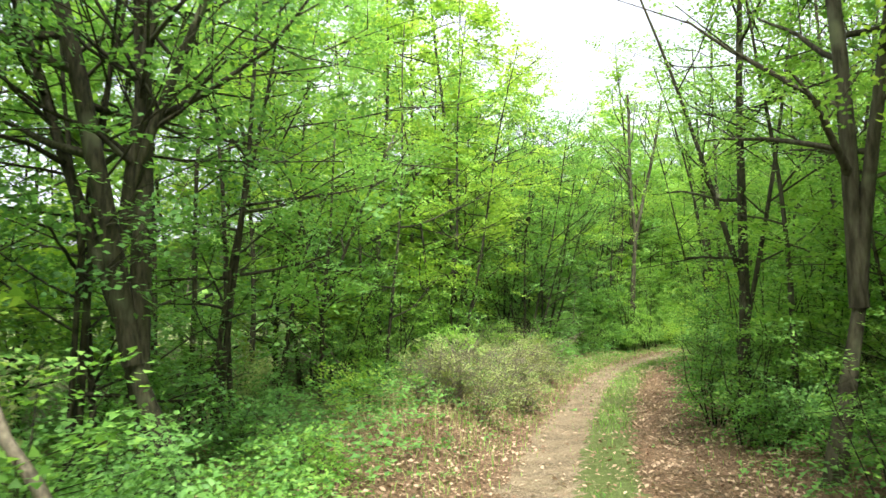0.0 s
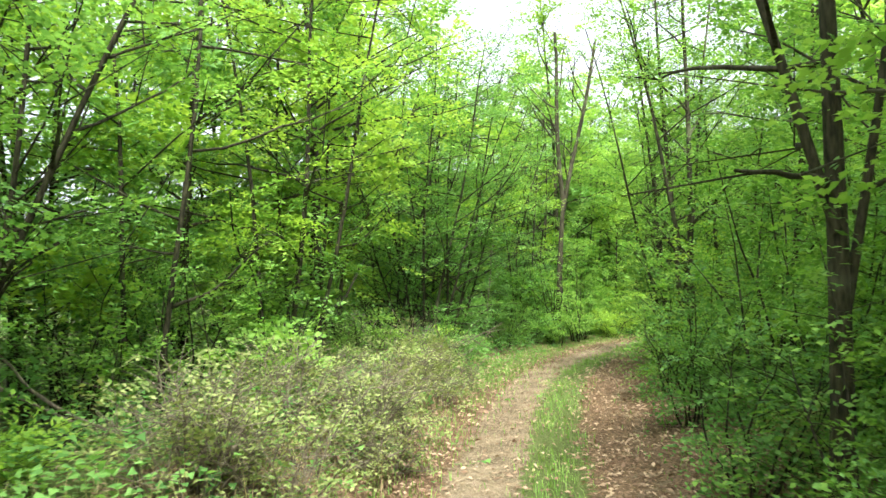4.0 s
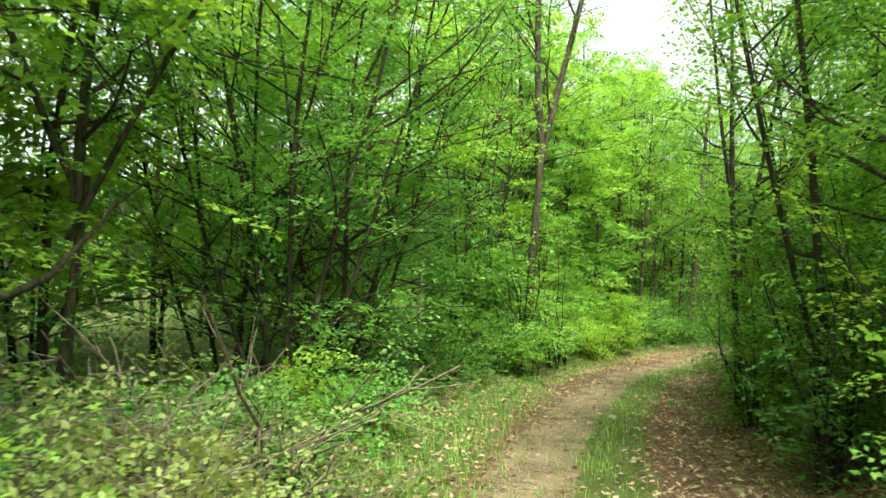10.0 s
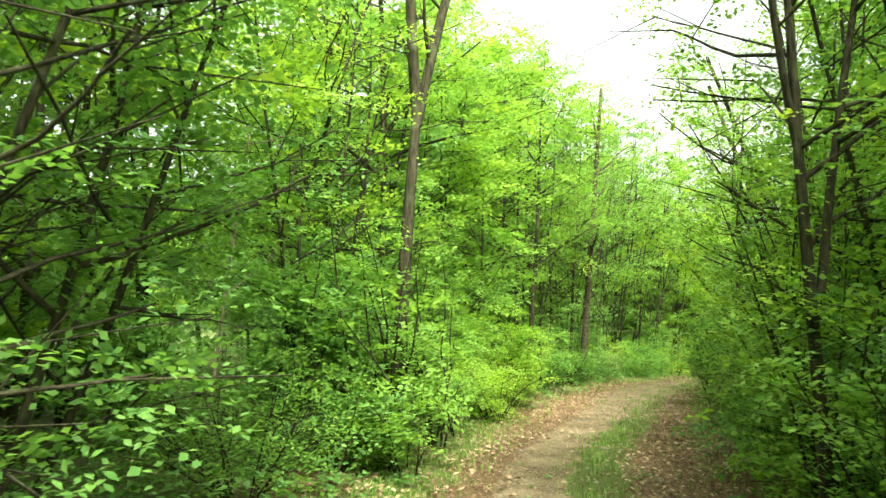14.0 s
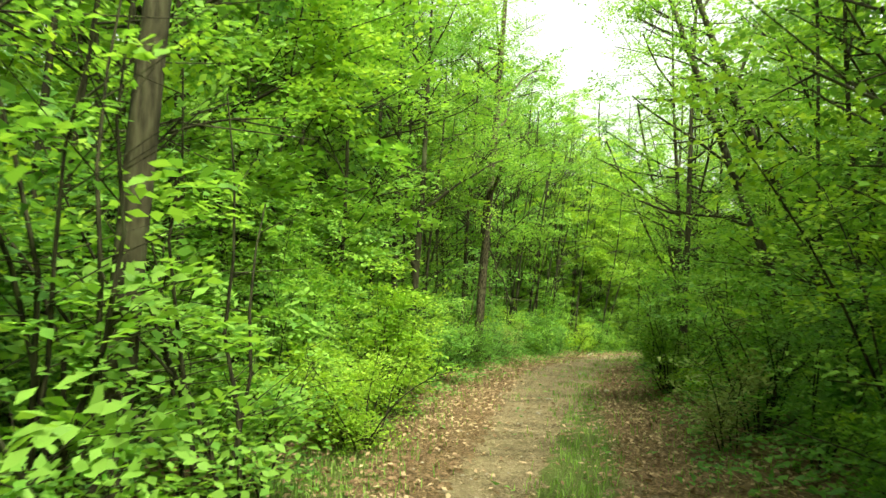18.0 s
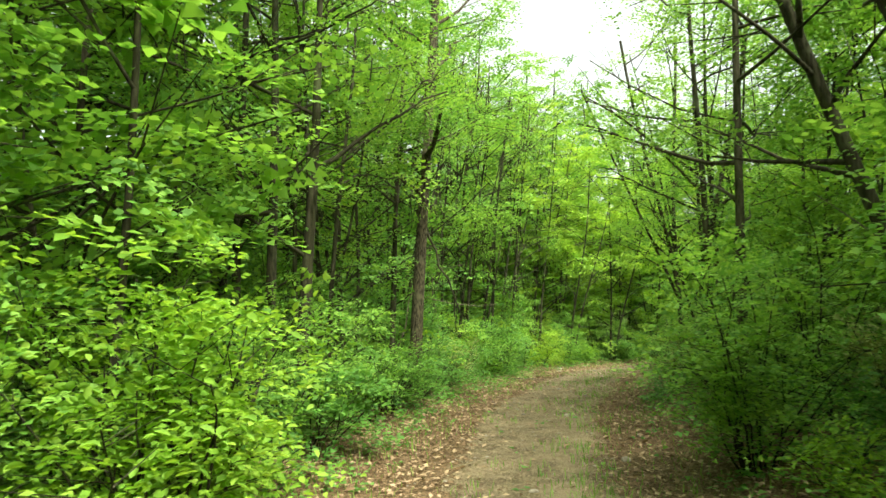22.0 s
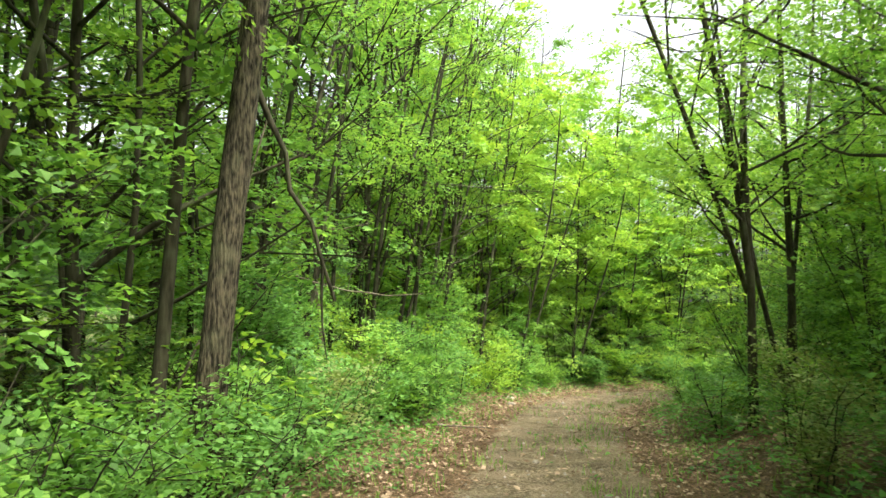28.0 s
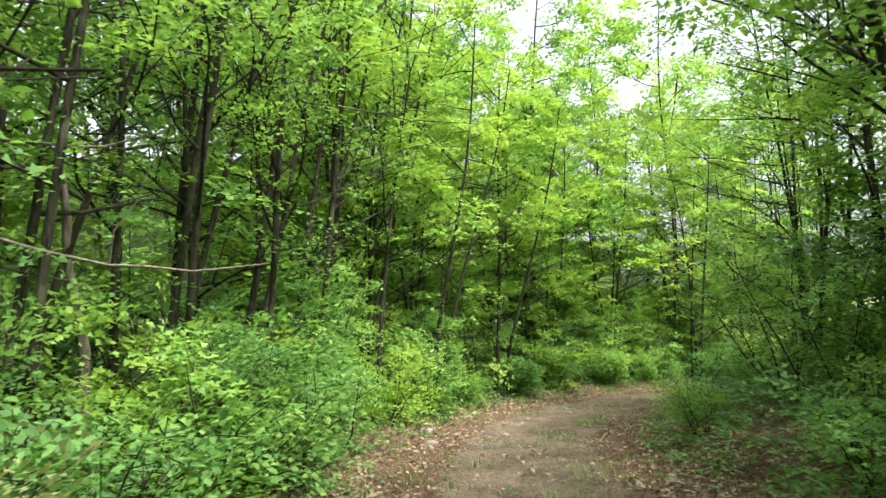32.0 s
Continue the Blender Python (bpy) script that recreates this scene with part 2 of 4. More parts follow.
def height(xy, sd=None):
    """Ground height for rows of x, y."""
    xy = np.atleast_2d(np.asarray(xy, float))
    s, d = lateral(xy) if sd is None else sd
    x, y = xy.T
    a = np.abs(d)
    z = GROUND_Z(s)
    ruts = -0.05 * np.exp(-(((d - rut_line(s)) / 0.35) ** 2)) - 0.05 * np.exp(-(((d - 0.85) / 0.35) ** 2))
    early = 1 - smooth(24, 32, s)
    z = z + ruts * (0.4 + 0.6 * early)
    z = z + 0.10 * smooth(1.1, 2.0, a) + 0.012 * wave(x, y, 3.1, 1.0) + 0.05 * wave(x, y, 0.9, 2.0) * smooth(1.2, 4, a)
    # the mound on the outer side of the first bend, and the hollow behind it
    z = z + 0.32 * smooth(-1.3, -2.1, d) * smooth(18.0, 23.0, s) * (1 - smooth(31, 36, s))
    z = z - 0.13 * np.clip(-d - 3.2, 0, 14) * early
    z = z + 0.25 * smooth(1.4, 2.8, d) * (1 - smooth(20, 26, s)) + 0.25 * smooth(1.3, 2.6, d) * smooth(46, 52, s)
    z = z + 0.04 * np.clip(a - 6, 0, 40)
    return z


def ground_z(x, y):
    return float(height([(x, y)])[0])


def GROUND_Z(s):
    return np.interp(s, GZ_S, GZ_Z)


GZ_S = [0, 14, 20, 26, 33, 40, 46, 52, 56, 60, 64, 70, 78, 120]
GZ_Z = [-0.05, -0.05, -0.1, -0.13, 0.0, 0.08, 0.04, 0.0, -0.09, -0.26, -0.42, -0.72, -1.1, -2.4]


# the cleared way that people walk: no growth hangs into it
CX, CY, CSTEP = -9.0, -8.0, 0.2
_cx, _cy = np.meshgrid(CX + CSTEP * np.arange(260), CY + CSTEP * np.arange(300))
_cp = np.c_[_cx.ravel(), _cy.ravel()]
_cs, _cd = lateral(_cp)
CLEAR_D = _cd.reshape(_cx.shape)
CLEAR_Z = GROUND_Z(_cs).reshape(_cx.shape)


def in_way(p, top=2.9, lo=-1.45, hi=0.8):
    """Which of the points, in the world, hang into the cleared way."""
    i_ = np.clip(((p[:, 1] - CY) / CSTEP).astype(int), 0, CLEAR_D.shape[0] - 1)
    j_ = np.clip(((p[:, 0] - CX) / CSTEP).astype(int), 0, CLEAR_D.shape[1] - 1)
    d_ = CLEAR_D[i_, j_]
    return (d_ > lo) & (d_ < hi) & (p[:, 2] - CLEAR_Z[i_, j_] < top)


# ---- mesh helpers ----
def mesh_object(name, verts, faces, mat, parent=None, label="", smooth_faces=False):
    """faces: an integer array, three or four corners a row, or a list of such arrays."""
    me = bpy.data.meshes.new(name)
    blocks = faces if isinstance(faces, list) else [faces]
    blocks = [np.asarray(f, np.int32) for f in blocks if len(f)]
    verts = np.asarray(verts, np.float32)
    me.vertices.add(len(verts))
    me.vertices.foreach_set("co", verts.ravel())
    loops = np.concatenate([f.ravel() for f in blocks])
    sizes = np.concatenate([np.full(len(f), f.shape[1], np.int32) for f in blocks])
    me.loops.add(len(loops))
    me.loops.foreach_set("vertex_index", loops)
    me.polygons.add(len(sizes))
    me.polygons.foreach_set("loop_start", np.r_[0, np.cumsum(sizes)[:-1]].astype(np.int32))
    if smooth_faces:
        me.polygons.foreach_set("use_smooth", np.ones(len(sizes), bool))
    me.update(calc_edges=True)
    me.materials.append(mat)
    ob = new(name, me)
    if parent:
        ob.parent = parent
    if label:
        tagged(ob, label)
    return ob


class Tubes:
    """Tapered round branches gathered into one mesh."""

    def __init__(self):
        self.v, self.f, self.n = [], [], 0

    def add(self, pts, radii, sides=6, knots=0.0, rng=None):
        pts = np.asarray(pts, float)
        t = np.gradient(pts, axis=0)
        t /= np.linalg.norm(t, axis=1)[:, None] + 1e-9
        ref = np.array([0.31, 0.95, 0.07])
        u = np.cross(t, ref)
        u /= np.linalg.norm(u, axis=1)[:, None] + 1e-9
        w = np.cross(t, u)
        ang = np.arange(sides) * 2 * np.pi / sides
        r = np.asarray(radii, float)[:, None] * np.ones(sides)
        if knots and rng is not None:
            r = r * (1 + knots * rng.uniform(-1, 1, r.shape))
        ring = pts[:, None] + r[..., None] * (np.cos(ang)[None, :, None] * u[:, None] + np.sin(ang)[None, :, None] * w[:, None])
        m = len(pts)
        i, j = np.meshgrid(np.arange(m - 1), np.arange(sides), indexing="ij")
        a = i * sides + j
        b_ = i * sides + (j + 1) % sides
        self.f.append(np.stack([a, b_, b_ + sides, a + sides], -1).reshape(-1, 4) + self.n)
        self.v.append(ring.reshape(-1, 3))
        self.n += m * sides
        return self

    def build(self, name, mat, parent=None, label=""):
        return mesh_object(name, np.concatenate(self.v), np.concatenate(self.f), mat, parent, label, True)


def unit(v):
    v = np.asarray(v, float)
    return v / (np.linalg.norm(v, axis=-1, keepdims=True) + 1e-9)


def leaf_sprays(tips, dirs, rng, per=9, size=0.07, length=0.38, flat=0.75, droop=0.25, broad=0.55, fine=False, plain=False, fan=True):
    """Leaves set in two rows along twigs that start at tips and run along dirs, three twigs to a flat fan. Returns vertices and faces."""
    n = len(tips)
    k = np.tile(np.arange(per), n)
    if fan and n > 2:
        own = np.arange(n) - np.arange(n) % 3
        tips, dirs = tips[own], dirs[own]
    else:
        own = np.arange(n)
    d = unit(unit(dirs) * np.array([1, 1, 1 - flat * 0.6]))
    up = unit(np.array([0, 0, 1.0]) + rng.normal(0, 0.2, (n, 3)))[own]
    side = unit(np.cross(d, up))
    up = np.cross(side, d)
    if fan:
        turn = (np.arange(n) % 3 - 1.0)[:, None] * rng.uniform(0.45, 0.8, (n, 1))
        tips = tips + d * 0.12 * length * np.abs(np.sign(turn))
        d, side = d * np.cos(turn) + side * np.sin(turn), side * np.cos(turn) - d * np.sin(turn)
    tip, d, side, up = (np.repeat(q, per, 0) for q in (tips, d, side, up))
    f = (k + rng.uniform(-0.3, 0.3, len(k))) / per
    sg = np.where(k % 2 == 0, 1.0, -1.0)
    pos = tip + d * (f * length)[:, None] - np.array([0, 0, 1.0]) * (droop * length * f * f)[:, None] + rng.normal(0, 0.02, (len(k), 3))
    ax = unit(d * rng.uniform(0.3, 0.9, len(k))[:, None] + side * sg[:, None] + up * rng.normal(-0.05, 0.25, len(k))[:, None])
    nn = unit(up + rng.normal(0, 0.26, (len(k), 3)))
    wd = unit(np.cross(ax, nn))
    nn = np.cross(wd, ax)
    s = (size * rng.uniform(0.65, 1.25, len(k)))[:, None]
    w = s * broad * 0.5
    if fine:
        fold = nn * s * 0.10
        v = np.stack([pos, pos + ax * s * 0.3 + wd * w * 0.85 + fold, pos + ax * s * 0.68 + wd * w * 0.8 + fold, pos + ax * s - nn * s * 0.12,
                      pos + ax * s * 0.68 - wd * w * 0.8 + fold, pos + ax * s * 0.3 - wd * w * 0.85 + fold], 1)
        q = np.arange(len(k))[:, None] * 6
        return v.reshape(-1, 3), np.concatenate([q + np.array([0, 1, 2, 3]), q + np.array([0, 3, 4, 5])])
    if plain:
        v = np.stack([pos - wd * w * 0.95 + ax * s * 0.15, pos + wd * w * 1.1 + ax * s * 0.35, pos + ax * s * 1.05], 1)
        return v.reshape(-1, 3), np.arange(len(k))[:, None] * 3 + np.arange(3)
    v = np.stack([pos, pos + ax * s * 0.5 + wd * w + nn * s * 0.08, pos + ax * s, pos + ax * s * 0.5 - wd * w + nn * s * 0.08], 1)
    return v.reshape(-1, 3), np.arange(len(k))[:, None] * 4 + np.arange(4)


def limb_line(start, d, length, rng, steps=5, rise=0.25, wander=0.12):
    """A branch that curves upwards as it goes."""
    pts, p, d = [np.array(start, float)], np.array(start, float), unit(d)
    for _ in range(steps):
        d = unit(d + np.array([0, 0, rise / steps]) + rng.normal(0, wander, 3))
        p = p + d * length / steps
        pts.append(p)
    return np.array(pts)


def grow_tree(name, rng, stems, mat, leaf, leaves=3000, size=0.09, per=9, bare=1.2, spread=0.42, limbs=7, lean_out=0.9, up=0.2, fine=False, label="", category="tree", group="",
              own_limbs=4, spray=0.4, broad=0.55, sides=8, flat=0.75, taper=0.85, climb=(0.05, 0.75), at_xy=None, plain=False):
    """A tree at the origin. stems: rows of (x, y, lean x, lean y per metre, height, radius, bend) and, for a fork, the height at which it leaves."""
    root = tagged(new(name), label, category, group)
    tips, dirs, twigs, shared = [], [], Tubes(), Tubes()
    made = 0
    for sx, sy, lx, ly, h, r, bend, *fork in stems:
        m = 9
        z0 = fork[0] if fork else 0.0
        z = np.linspace(z0 - (0.03 if fork else 0.12), h, m)
        ph = rng.uniform(0, 6.3, 2)
        wob = bend * np.stack([np.sin((z - z0) * 1.1 + ph[0]) - np.sin(ph[0]), np.sin((z - z0) * 0.9 + ph[1]) - np.sin(ph[1])], 1)
        line = np.c_[sx + lx * (z - z0) + wob[:, 0], sy + ly * (z - z0) + wob[:, 1], z]
        rad = r * (1 - taper * np.clip(z - z0, 0, h) / (h - z0)) + 0.006
        rad[0] *= 1.0 if fork else 1.35
        trunk = Tubes().add(line, rad, sides, 0.07, rng).build("trunk", mat, root)
        tips.append(line[-1])
        dirs.append(line[-1] - line[-2])
        count = max(3, int(round(limbs * h / 6)))
        for i in range(count):
            f = (i + rng.uniform(0.1, 0.9)) / count
            low = max(bare, z0 + 0.3)
            zz = low + (h * 0.97 - low) * f
            if low > h * 0.95:
                continue
            at = np.array([np.interp(zz, z, line[:, c]) for c in range(3)])
            az = rng.uniform(0, 6.28)
            out = np.array([math.cos(az), math.sin(az), 0]) + 0.45 * np.array([lx, ly, 0]) / (np.hypot(lx, ly) + 0.2)
            d = unit(out * lean_out + np.array([0, 0, rng.uniform(*climb)]))
            ln = rng.uniform(0.6, 1.15) * (0.6 + spread * h * 0.52 * math.sin(math.pi * (0.17 + 0.72 * f)))
            lim = limb_line(at, d, ln, rng, 6, up, 0.10)
            if at_xy is not None and (in_way(lim + at_xy).any() or in_way(lim + at_xy, 12.0, -0.8, 0.7).any()):
                continue
            rr = np.interp(zz, z, rad) * rng.uniform(0.38, 0.6)
            lr = rr * np.linspace(1, 0.22, len(lim)) + 0.004
            if made < own_limbs and ln > 0.8:
                Tubes().add(lim, lr, 5, 0.05, rng).build("branch", mat, trunk)
                made += 1
            else:
                shared.add(lim[::2], lr[::2], 3)
            for j in range(rng.integers(4, 7)):
                g = rng.uniform(0.25, 1.0)
                p = np.array([np.interp(g * 6, np.arange(7), lim[:, c]) for c in range(3)])
                dd = unit(unit(lim[-1] - lim[0]) + rng.normal(0, 0.7, 3) * np.array([1, 1, 0.35]))
                tw = limb_line(p, dd, rng.uniform(0.4, 0.95), rng, 3, 0.05)
                if j % 2 == 0:
                    twigs.add(tw[::3], np.array([0.007, 0.002]) + 0.10 * rr, 3)
                for e in (1, 2, 3):
                    tips.append(tw[e])
                    dirs.append(unit(dd + rng.normal(0, 0.5, 3)))
    if twigs.n:
        twigs.f += [f + twigs.n for f in shared.f]
        twigs.v += shared.v
        tagged(twigs.build("twig_spray", mat, root), kind="stuff")
    tips, dirs = np.array(tips), np.array(dirs)
    want = max(1, leaves // per)
    pick = rng.integers(0, len(tips), want)
    if at_xy is not None:
        pick = pick[~in_way(tips[pick] + at_xy, 3.0, -1.7, 1.0) & ~in_way(tips[pick] + at_xy, 12.0, -0.8, 0.7)]
        want = len(pick)
    v, f = leaf_sprays(tips[pick] + rng.normal(0, 0.10, (want, 3)), dirs[pick] + rng.normal(0, 0.5, (want, 3)), rng, per, size, spray, flat, fine=fine, broad=broad, plain=plain)
    mesh_object("crown", v, f, leaf, root)
    return root


def grow_shrub(name, rng, h, r, mat, leaf, leaves=1200, size=0.06, stems=7, fine=False, label="", group="", category="shrub", per=7, spray=0.28, broad=0.6, bushy=0.35, at_xy=None, plain=False):
    root = tagged(new(name), label, category, group)
    tips, dirs = [], []
    twigs = Tubes()
    for i in range(stems):
        az = rng.uniform(0, 6.28)
        d = np.array([math.cos(az) * r / h, math.sin(az) * r / h, 1.0]) * np.array([rng.uniform(0.3, 1.1)] * 2 + [1])
        line = limb_line((math.cos(az) * 0.07, math.sin(az) * 0.07, -0.05), d, h * rng.uniform(0.75, 1.1), rng, 6, -0.1, 0.14)
        if at_xy is not None and i > 1 and in_way(line + at_xy, 2.9, -1.25, 0.95).any():
            continue
        Tubes().add(line, np.linspace(0.010, 0.0025, 7) * (0.6 + 0.4 * h), 4).build("stem", mat, root)
        for j in range(9):
            g = rng.uniform(bushy, 1)
            p = np.array([np.interp(g * 6, np.arange(7), line[:, c]) for c in range(3)])
            dd = unit(np.array([rng.normal(), rng.normal(), rng.uniform(0, 0.7)]))
            tw = limb_line(p, dd, rng.uniform(0.15, 0.4) * (0.5 + 0.5 * h), rng, 2, 0.1)
            twigs.add(tw[::2], [0.004, 0.0015], 3)
            for e in (0, 1, 2):
                tips.append(tw[e])
                dirs.append(dd)
    tagged(twigs.build("twig_spray", mat, root), kind="stuff")
    tips, dirs = np.array(tips), np.array(dirs)
    want = leaves // per
    pick = rng.integers(0, len(tips), want)
    if at_xy is not None:
        pick = pick[~in_way(tips[pick] + at_xy, 2.9, -1.3, 0.9)]
        want = len(pick)
    v, f = leaf_sprays(tips[pick] + rng.normal(0, 0.06 * h, (want, 3)), dirs[pick] + rng.normal(0, 0.5, (want, 3)), rng, per, size, spray, 0.6, fine=fine, broad=broad, plain=plain)
    v[:, 2] = np.maximum(v[:, 2], 0.01)
    mesh_object("foliage", v, f, leaf, root)
    return root


def place(ob, x, y, turn=0.0, scale=1.0, sink=0.03):
    ob.matrix_basis = pose(x, y, ground_z(x, y) - sink, 0, 0, turn) @ Matrix.Scale(scale, 4)
    return ob


def hang(ob, m):
    """How many leaf corners of a thing, set at the pose m, would hang into the cleared way."""
    leaf = next(c for c in ob.children if c.name.startswith(("crown", "foliage")))
    if leaf.name not in LEAF_POINTS:
        co = np.empty(len(leaf.data.vertices) * 3, np.float32)
        leaf.data.vertices.foreach_get("co", co)
        LEAF_POINTS[leaf.name] = co.reshape(-1, 3)[::6]
    mm = np.array(m)
    return int(in_way(LEAF_POINTS[leaf.name] @ mm[:3, :3].T + mm[:3, 3], 2.9, -1.3, 0.7).sum())


LEAF_POINTS = {}


def clear_copy(ob, x, y, turn, scale, tilt=(0, 0), most=0):
    """A copy turned, and if need be set further out, so that it leaves the way clear."""
    s_, d_ = (float(q[0]) for q in lateral([(x, y)]))
    for k in range(6):
        px_, py_ = point_at(s_, d_ + math.copysign(0.3 * k, d_))
        for w in range(4):
            m = pose(px_, py_, ground_z(px_, py_) - 0.03, tilt[0], tilt[1], turn + 90 * w) @ Matrix.Scale(scale, 4)
            if abs(d_) > 6.5 or hang(ob, m) <= most:
                return placed_copy(ob, px_, py_, turn + 90 * w, scale, tilt)
    return None


def placed_copy(ob, x, y, turn=0.0, scale=1.0, tilt=(0, 0), sink=0.03):
    keep = ob.scale.copy()
    ob.scale = (1, 1, 1)
    c = copy_thing(ob, pose(x, y, ground_z(x, y) - sink, tilt[0], tilt[1], turn) @ Matrix.Scale(scale, 4))
    ob.scale = keep
    return c


# ---- ground: one sheet to the horizon ----
def axis_lines(lo, hi, step, far):
    core = np.arange(lo, hi + step, step)
    g, out_lo, out_hi, w = 1.35, [], [], step
    a, b_ = core[0], core[-1]
    while a > -far:
        w *= g
        a -= w
        b_ += w
        out_lo.append(a)
        out_hi.append(b_)
    return np.r_[out_lo[::-1], core, out_hi]


gx, gy = axis_lines(-7, 33, 0.27, 900), axis_lines(-6, 47, 0.27, 900)
X, Y = np.meshgrid(gx, gy)
P = np.c_[X.ravel(), Y.ravel()]
SD = lateral(P)
Z = height(P, SD)
far = smooth(60, 200, np.hypot(P[:, 0] - 12, P[:, 1] - 20))
Z = Z * (1 - far) - 3.0 * far
nx, ny = len(gx), len(gy)
i, j = np.meshgrid(np.arange(ny - 1), np.arange(nx - 1), indexing="ij")
a = (i * nx + j).ravel()
ground = mesh_object("ground", np.c_[P, Z], np.stack([a, a + 1, a + nx + 1, a + nx], -1), M_SOIL, smooth_faces=True)
tagged(ground, "bare earth cart track through leaf mould on the forest floor", "ground", kind="structure")
s, d = SD
early = 1 - smooth(43, 54, s)
bare_l = np.exp(-(((d - rut_line(s)) / 0.3) ** 2))
bare_late = 1 - smooth(0.4, 0.9, np.abs(d))
bare_m = np.clip(early * (bare_l + 0.25 * np.exp(-(((d - 0.85) / 0.3) ** 2))) + (1 - early) * bare_late, 0, 1)
green_m = np.clip(early * np.exp(-(((d - strip_line(s)) / 0.3) ** 2)) + 0.5 * smooth(2.0, 3.2, np.abs(d)) + 0.6 * np.exp(-(((d + 1.5) / 0.5) ** 2)) * smooth(29, 33, s) * (1 - smooth(42, 46, s)), 0, 1)
col = np.zeros((len(P), 4), np.float32)
col[:, 0], col[:, 1], col[:, 3] = bare_m, green_m, 1
attr = ground.data.color_attributes.new("soil", "FLOAT_COLOR", "POINT")
attr.data.foreach_set("color", col.ravel())

# ---- prototypes of the wood's trees, set out in bands along the track ----
rng = np.random.default_rng(7)
BACK = "trees of the wood beside the track"


def coppice(rng, n, h, r=0.05, fan=0.16):
    out = []
    for k in range(n):
        az = rng.uniform(0, 6.28)
        q = rng.uniform(0.3, 1.0) * fan
        out.append((0.12 * math.cos(az), 0.12 * math.sin(az), q * math.cos(az), q * math.sin(az), h * rng.uniform(0.75, 1.05), r * rng.uniform(0.6, 1.2), 0.06))
    return out


protos, mid_protos = [], []
for k in range(12):
    leafy = [M_LEAF, M_LEAF, M_LEAF_Y, M_LEAF, M_LEAF_D, M_LEAF_Y][k % 6]
    if k % 3 == 2:
        st, lb = coppice(rng, 1, 8.2, 0.055, 0.06), "tall young tree in fresh spring leaf among undergrowth"
    else:
        st, lb = coppice(rng, 2 + k % 3, 7.0, 0.034, 0.16), "several-stemmed coppice tree with layered spring-green leaves"
    near = k < 4
    (protos if near else mid_protos).append(grow_tree("tree", rng, st, M_BARK if k % 2 else M_BARK_DARK, leafy, leaves=8000 if near else 10500, size=0.064 if near else 0.098, plain=not near, per=14, bare=0.35, limbs=13,
                                                      spread=0.33, label=lb, group=BACK, spray=0.5, broad=0.78, own_limbs=3, sides=6))
shrubs, REACH = [], []
for k in range(10):
    hh, rr = [1.2, 0.9, 1.6, 0.7, 1.1, 1.9, 0.8, 2.6, 3.2, 2.3][k], [0.6, 0.6, 0.7, 0.5, 0.6, 0.8, 0.5, 0.9, 0.9, 0.8][k]
    REACH.append(rr)
    shrubs.append(grow_shrub("shrub", rng, hh, rr, M_BARK_DARK, [M_LEAF, M_LEAF_D, M_LEAF, M_LEAF_Y, M_LEAF_G, M_LEAF, M_LEAF_D, M_LEAF, M_LEAF, M_LEAF_D][k], leaves=int(1150 + 820 * hh) if hh < 2 else int(2200 + 1500 * hh), plain=hh > 1, broad=0.72 if hh > 1 else 0.6, size=0.054 if hh < 2 else 0.066,
                             stems=5, label="low leafy shrub growing at the track's edge" if hh < 2 else "tall leafy sapling clump beside the track", group="shrubs along the track", bushy=0.2))

# ---- single trees seen near the track ----
def hero(x, y, stems, seed, mat=M_BARK, leaf=M_LEAF, label="", name="tree", **kw):
    r_ = np.random.default_rng(seed)
    args = dict(leaves=6800, size=0.07, broad=0.62, per=9, bare=1.2, limbs=11, own_limbs=8, spray=0.42)
    args.update(kw)
    slim = args.pop("slim", 0.55)
    args["leaves"], args["size"] = int(args["leaves"] * 1.45), args["size"] * 0.8
    stems = [(*q[:5], q[5] * slim, *q[6:]) for q in stems]
    return place(grow_tree(name, r_, stems, mat, leaf, label=label, at_xy=np.array([x, y, ground_z(x, y)]), **args), x, y)


# outer side of the first bend
hero(-1.95, 5.85, [(0, 0, -0.36, 0, 1.3, 0.12, 0.01), (-0.38, 0, -0.22, -0.03, 6.8, 0.085, 0.03, 1.05), (-0.36, 0.05, -0.05, 0.05, 7.0, 0.085, 0.03, 1.0), (-0.5, 0.05, 0.15, 0.0, 6.6, 0.05, 0.04, 2.0),
                   (-0.5, 0, -0.38, 0.1, 5.4, 0.05, 0.04, 1.4), (-0.45, 0.05, 0.33, 0.05, 5.6, 0.04, 0.05, 2.4), (-0.25, 0.15, -0.25, 0.1, 6.2, 0.065, 0.03)],
     11, M_BARK_DARK, M_LEAF_D, label="old several-trunked tree leaning away from the track", slim=1.0, leaves=4200, bare=2.5, taper=0.75)
hero(-1.75, 11.3, [(0, 0, 0.02, 0.0, 1.55, 0.075, 0.01), (0.03, 0, 0.42, 0.05, 4.2, 0.045, 0.05, 1.4), (0, 0, -0.25, 0.1, 4.0, 0.035, 0.06, 1.3), (0.02, 0, 0.1, 0.1, 4.6, 0.035, 0.06, 1.45)], 12, M_BARK_DARK, M_LEAF_D,
     label="small dark crooked tree with forked thin limbs", leaves=2600, bare=1.3, size=0.08, taper=0.5)
hero(-2.9, 11.7, [(0, 0, -0.05, 0.05, 6.8, 0.075, 0.06), (0.3, 0.4, 0.1, 0.0, 6.6, 0.06, 0.06)], 13, M_BARK_DARK, label="pair of slim dark stems rising from low scrub")
hero(-3.4, 9.2, [(0, 0, -0.08, 0.05, 7.0, 0.07, 0.06), (0.3, 0.2, 0.06, 0.0, 6.8, 0.06, 0.06)], 114, M_BARK_DARK, label="slim dark stems among shaded saplings")
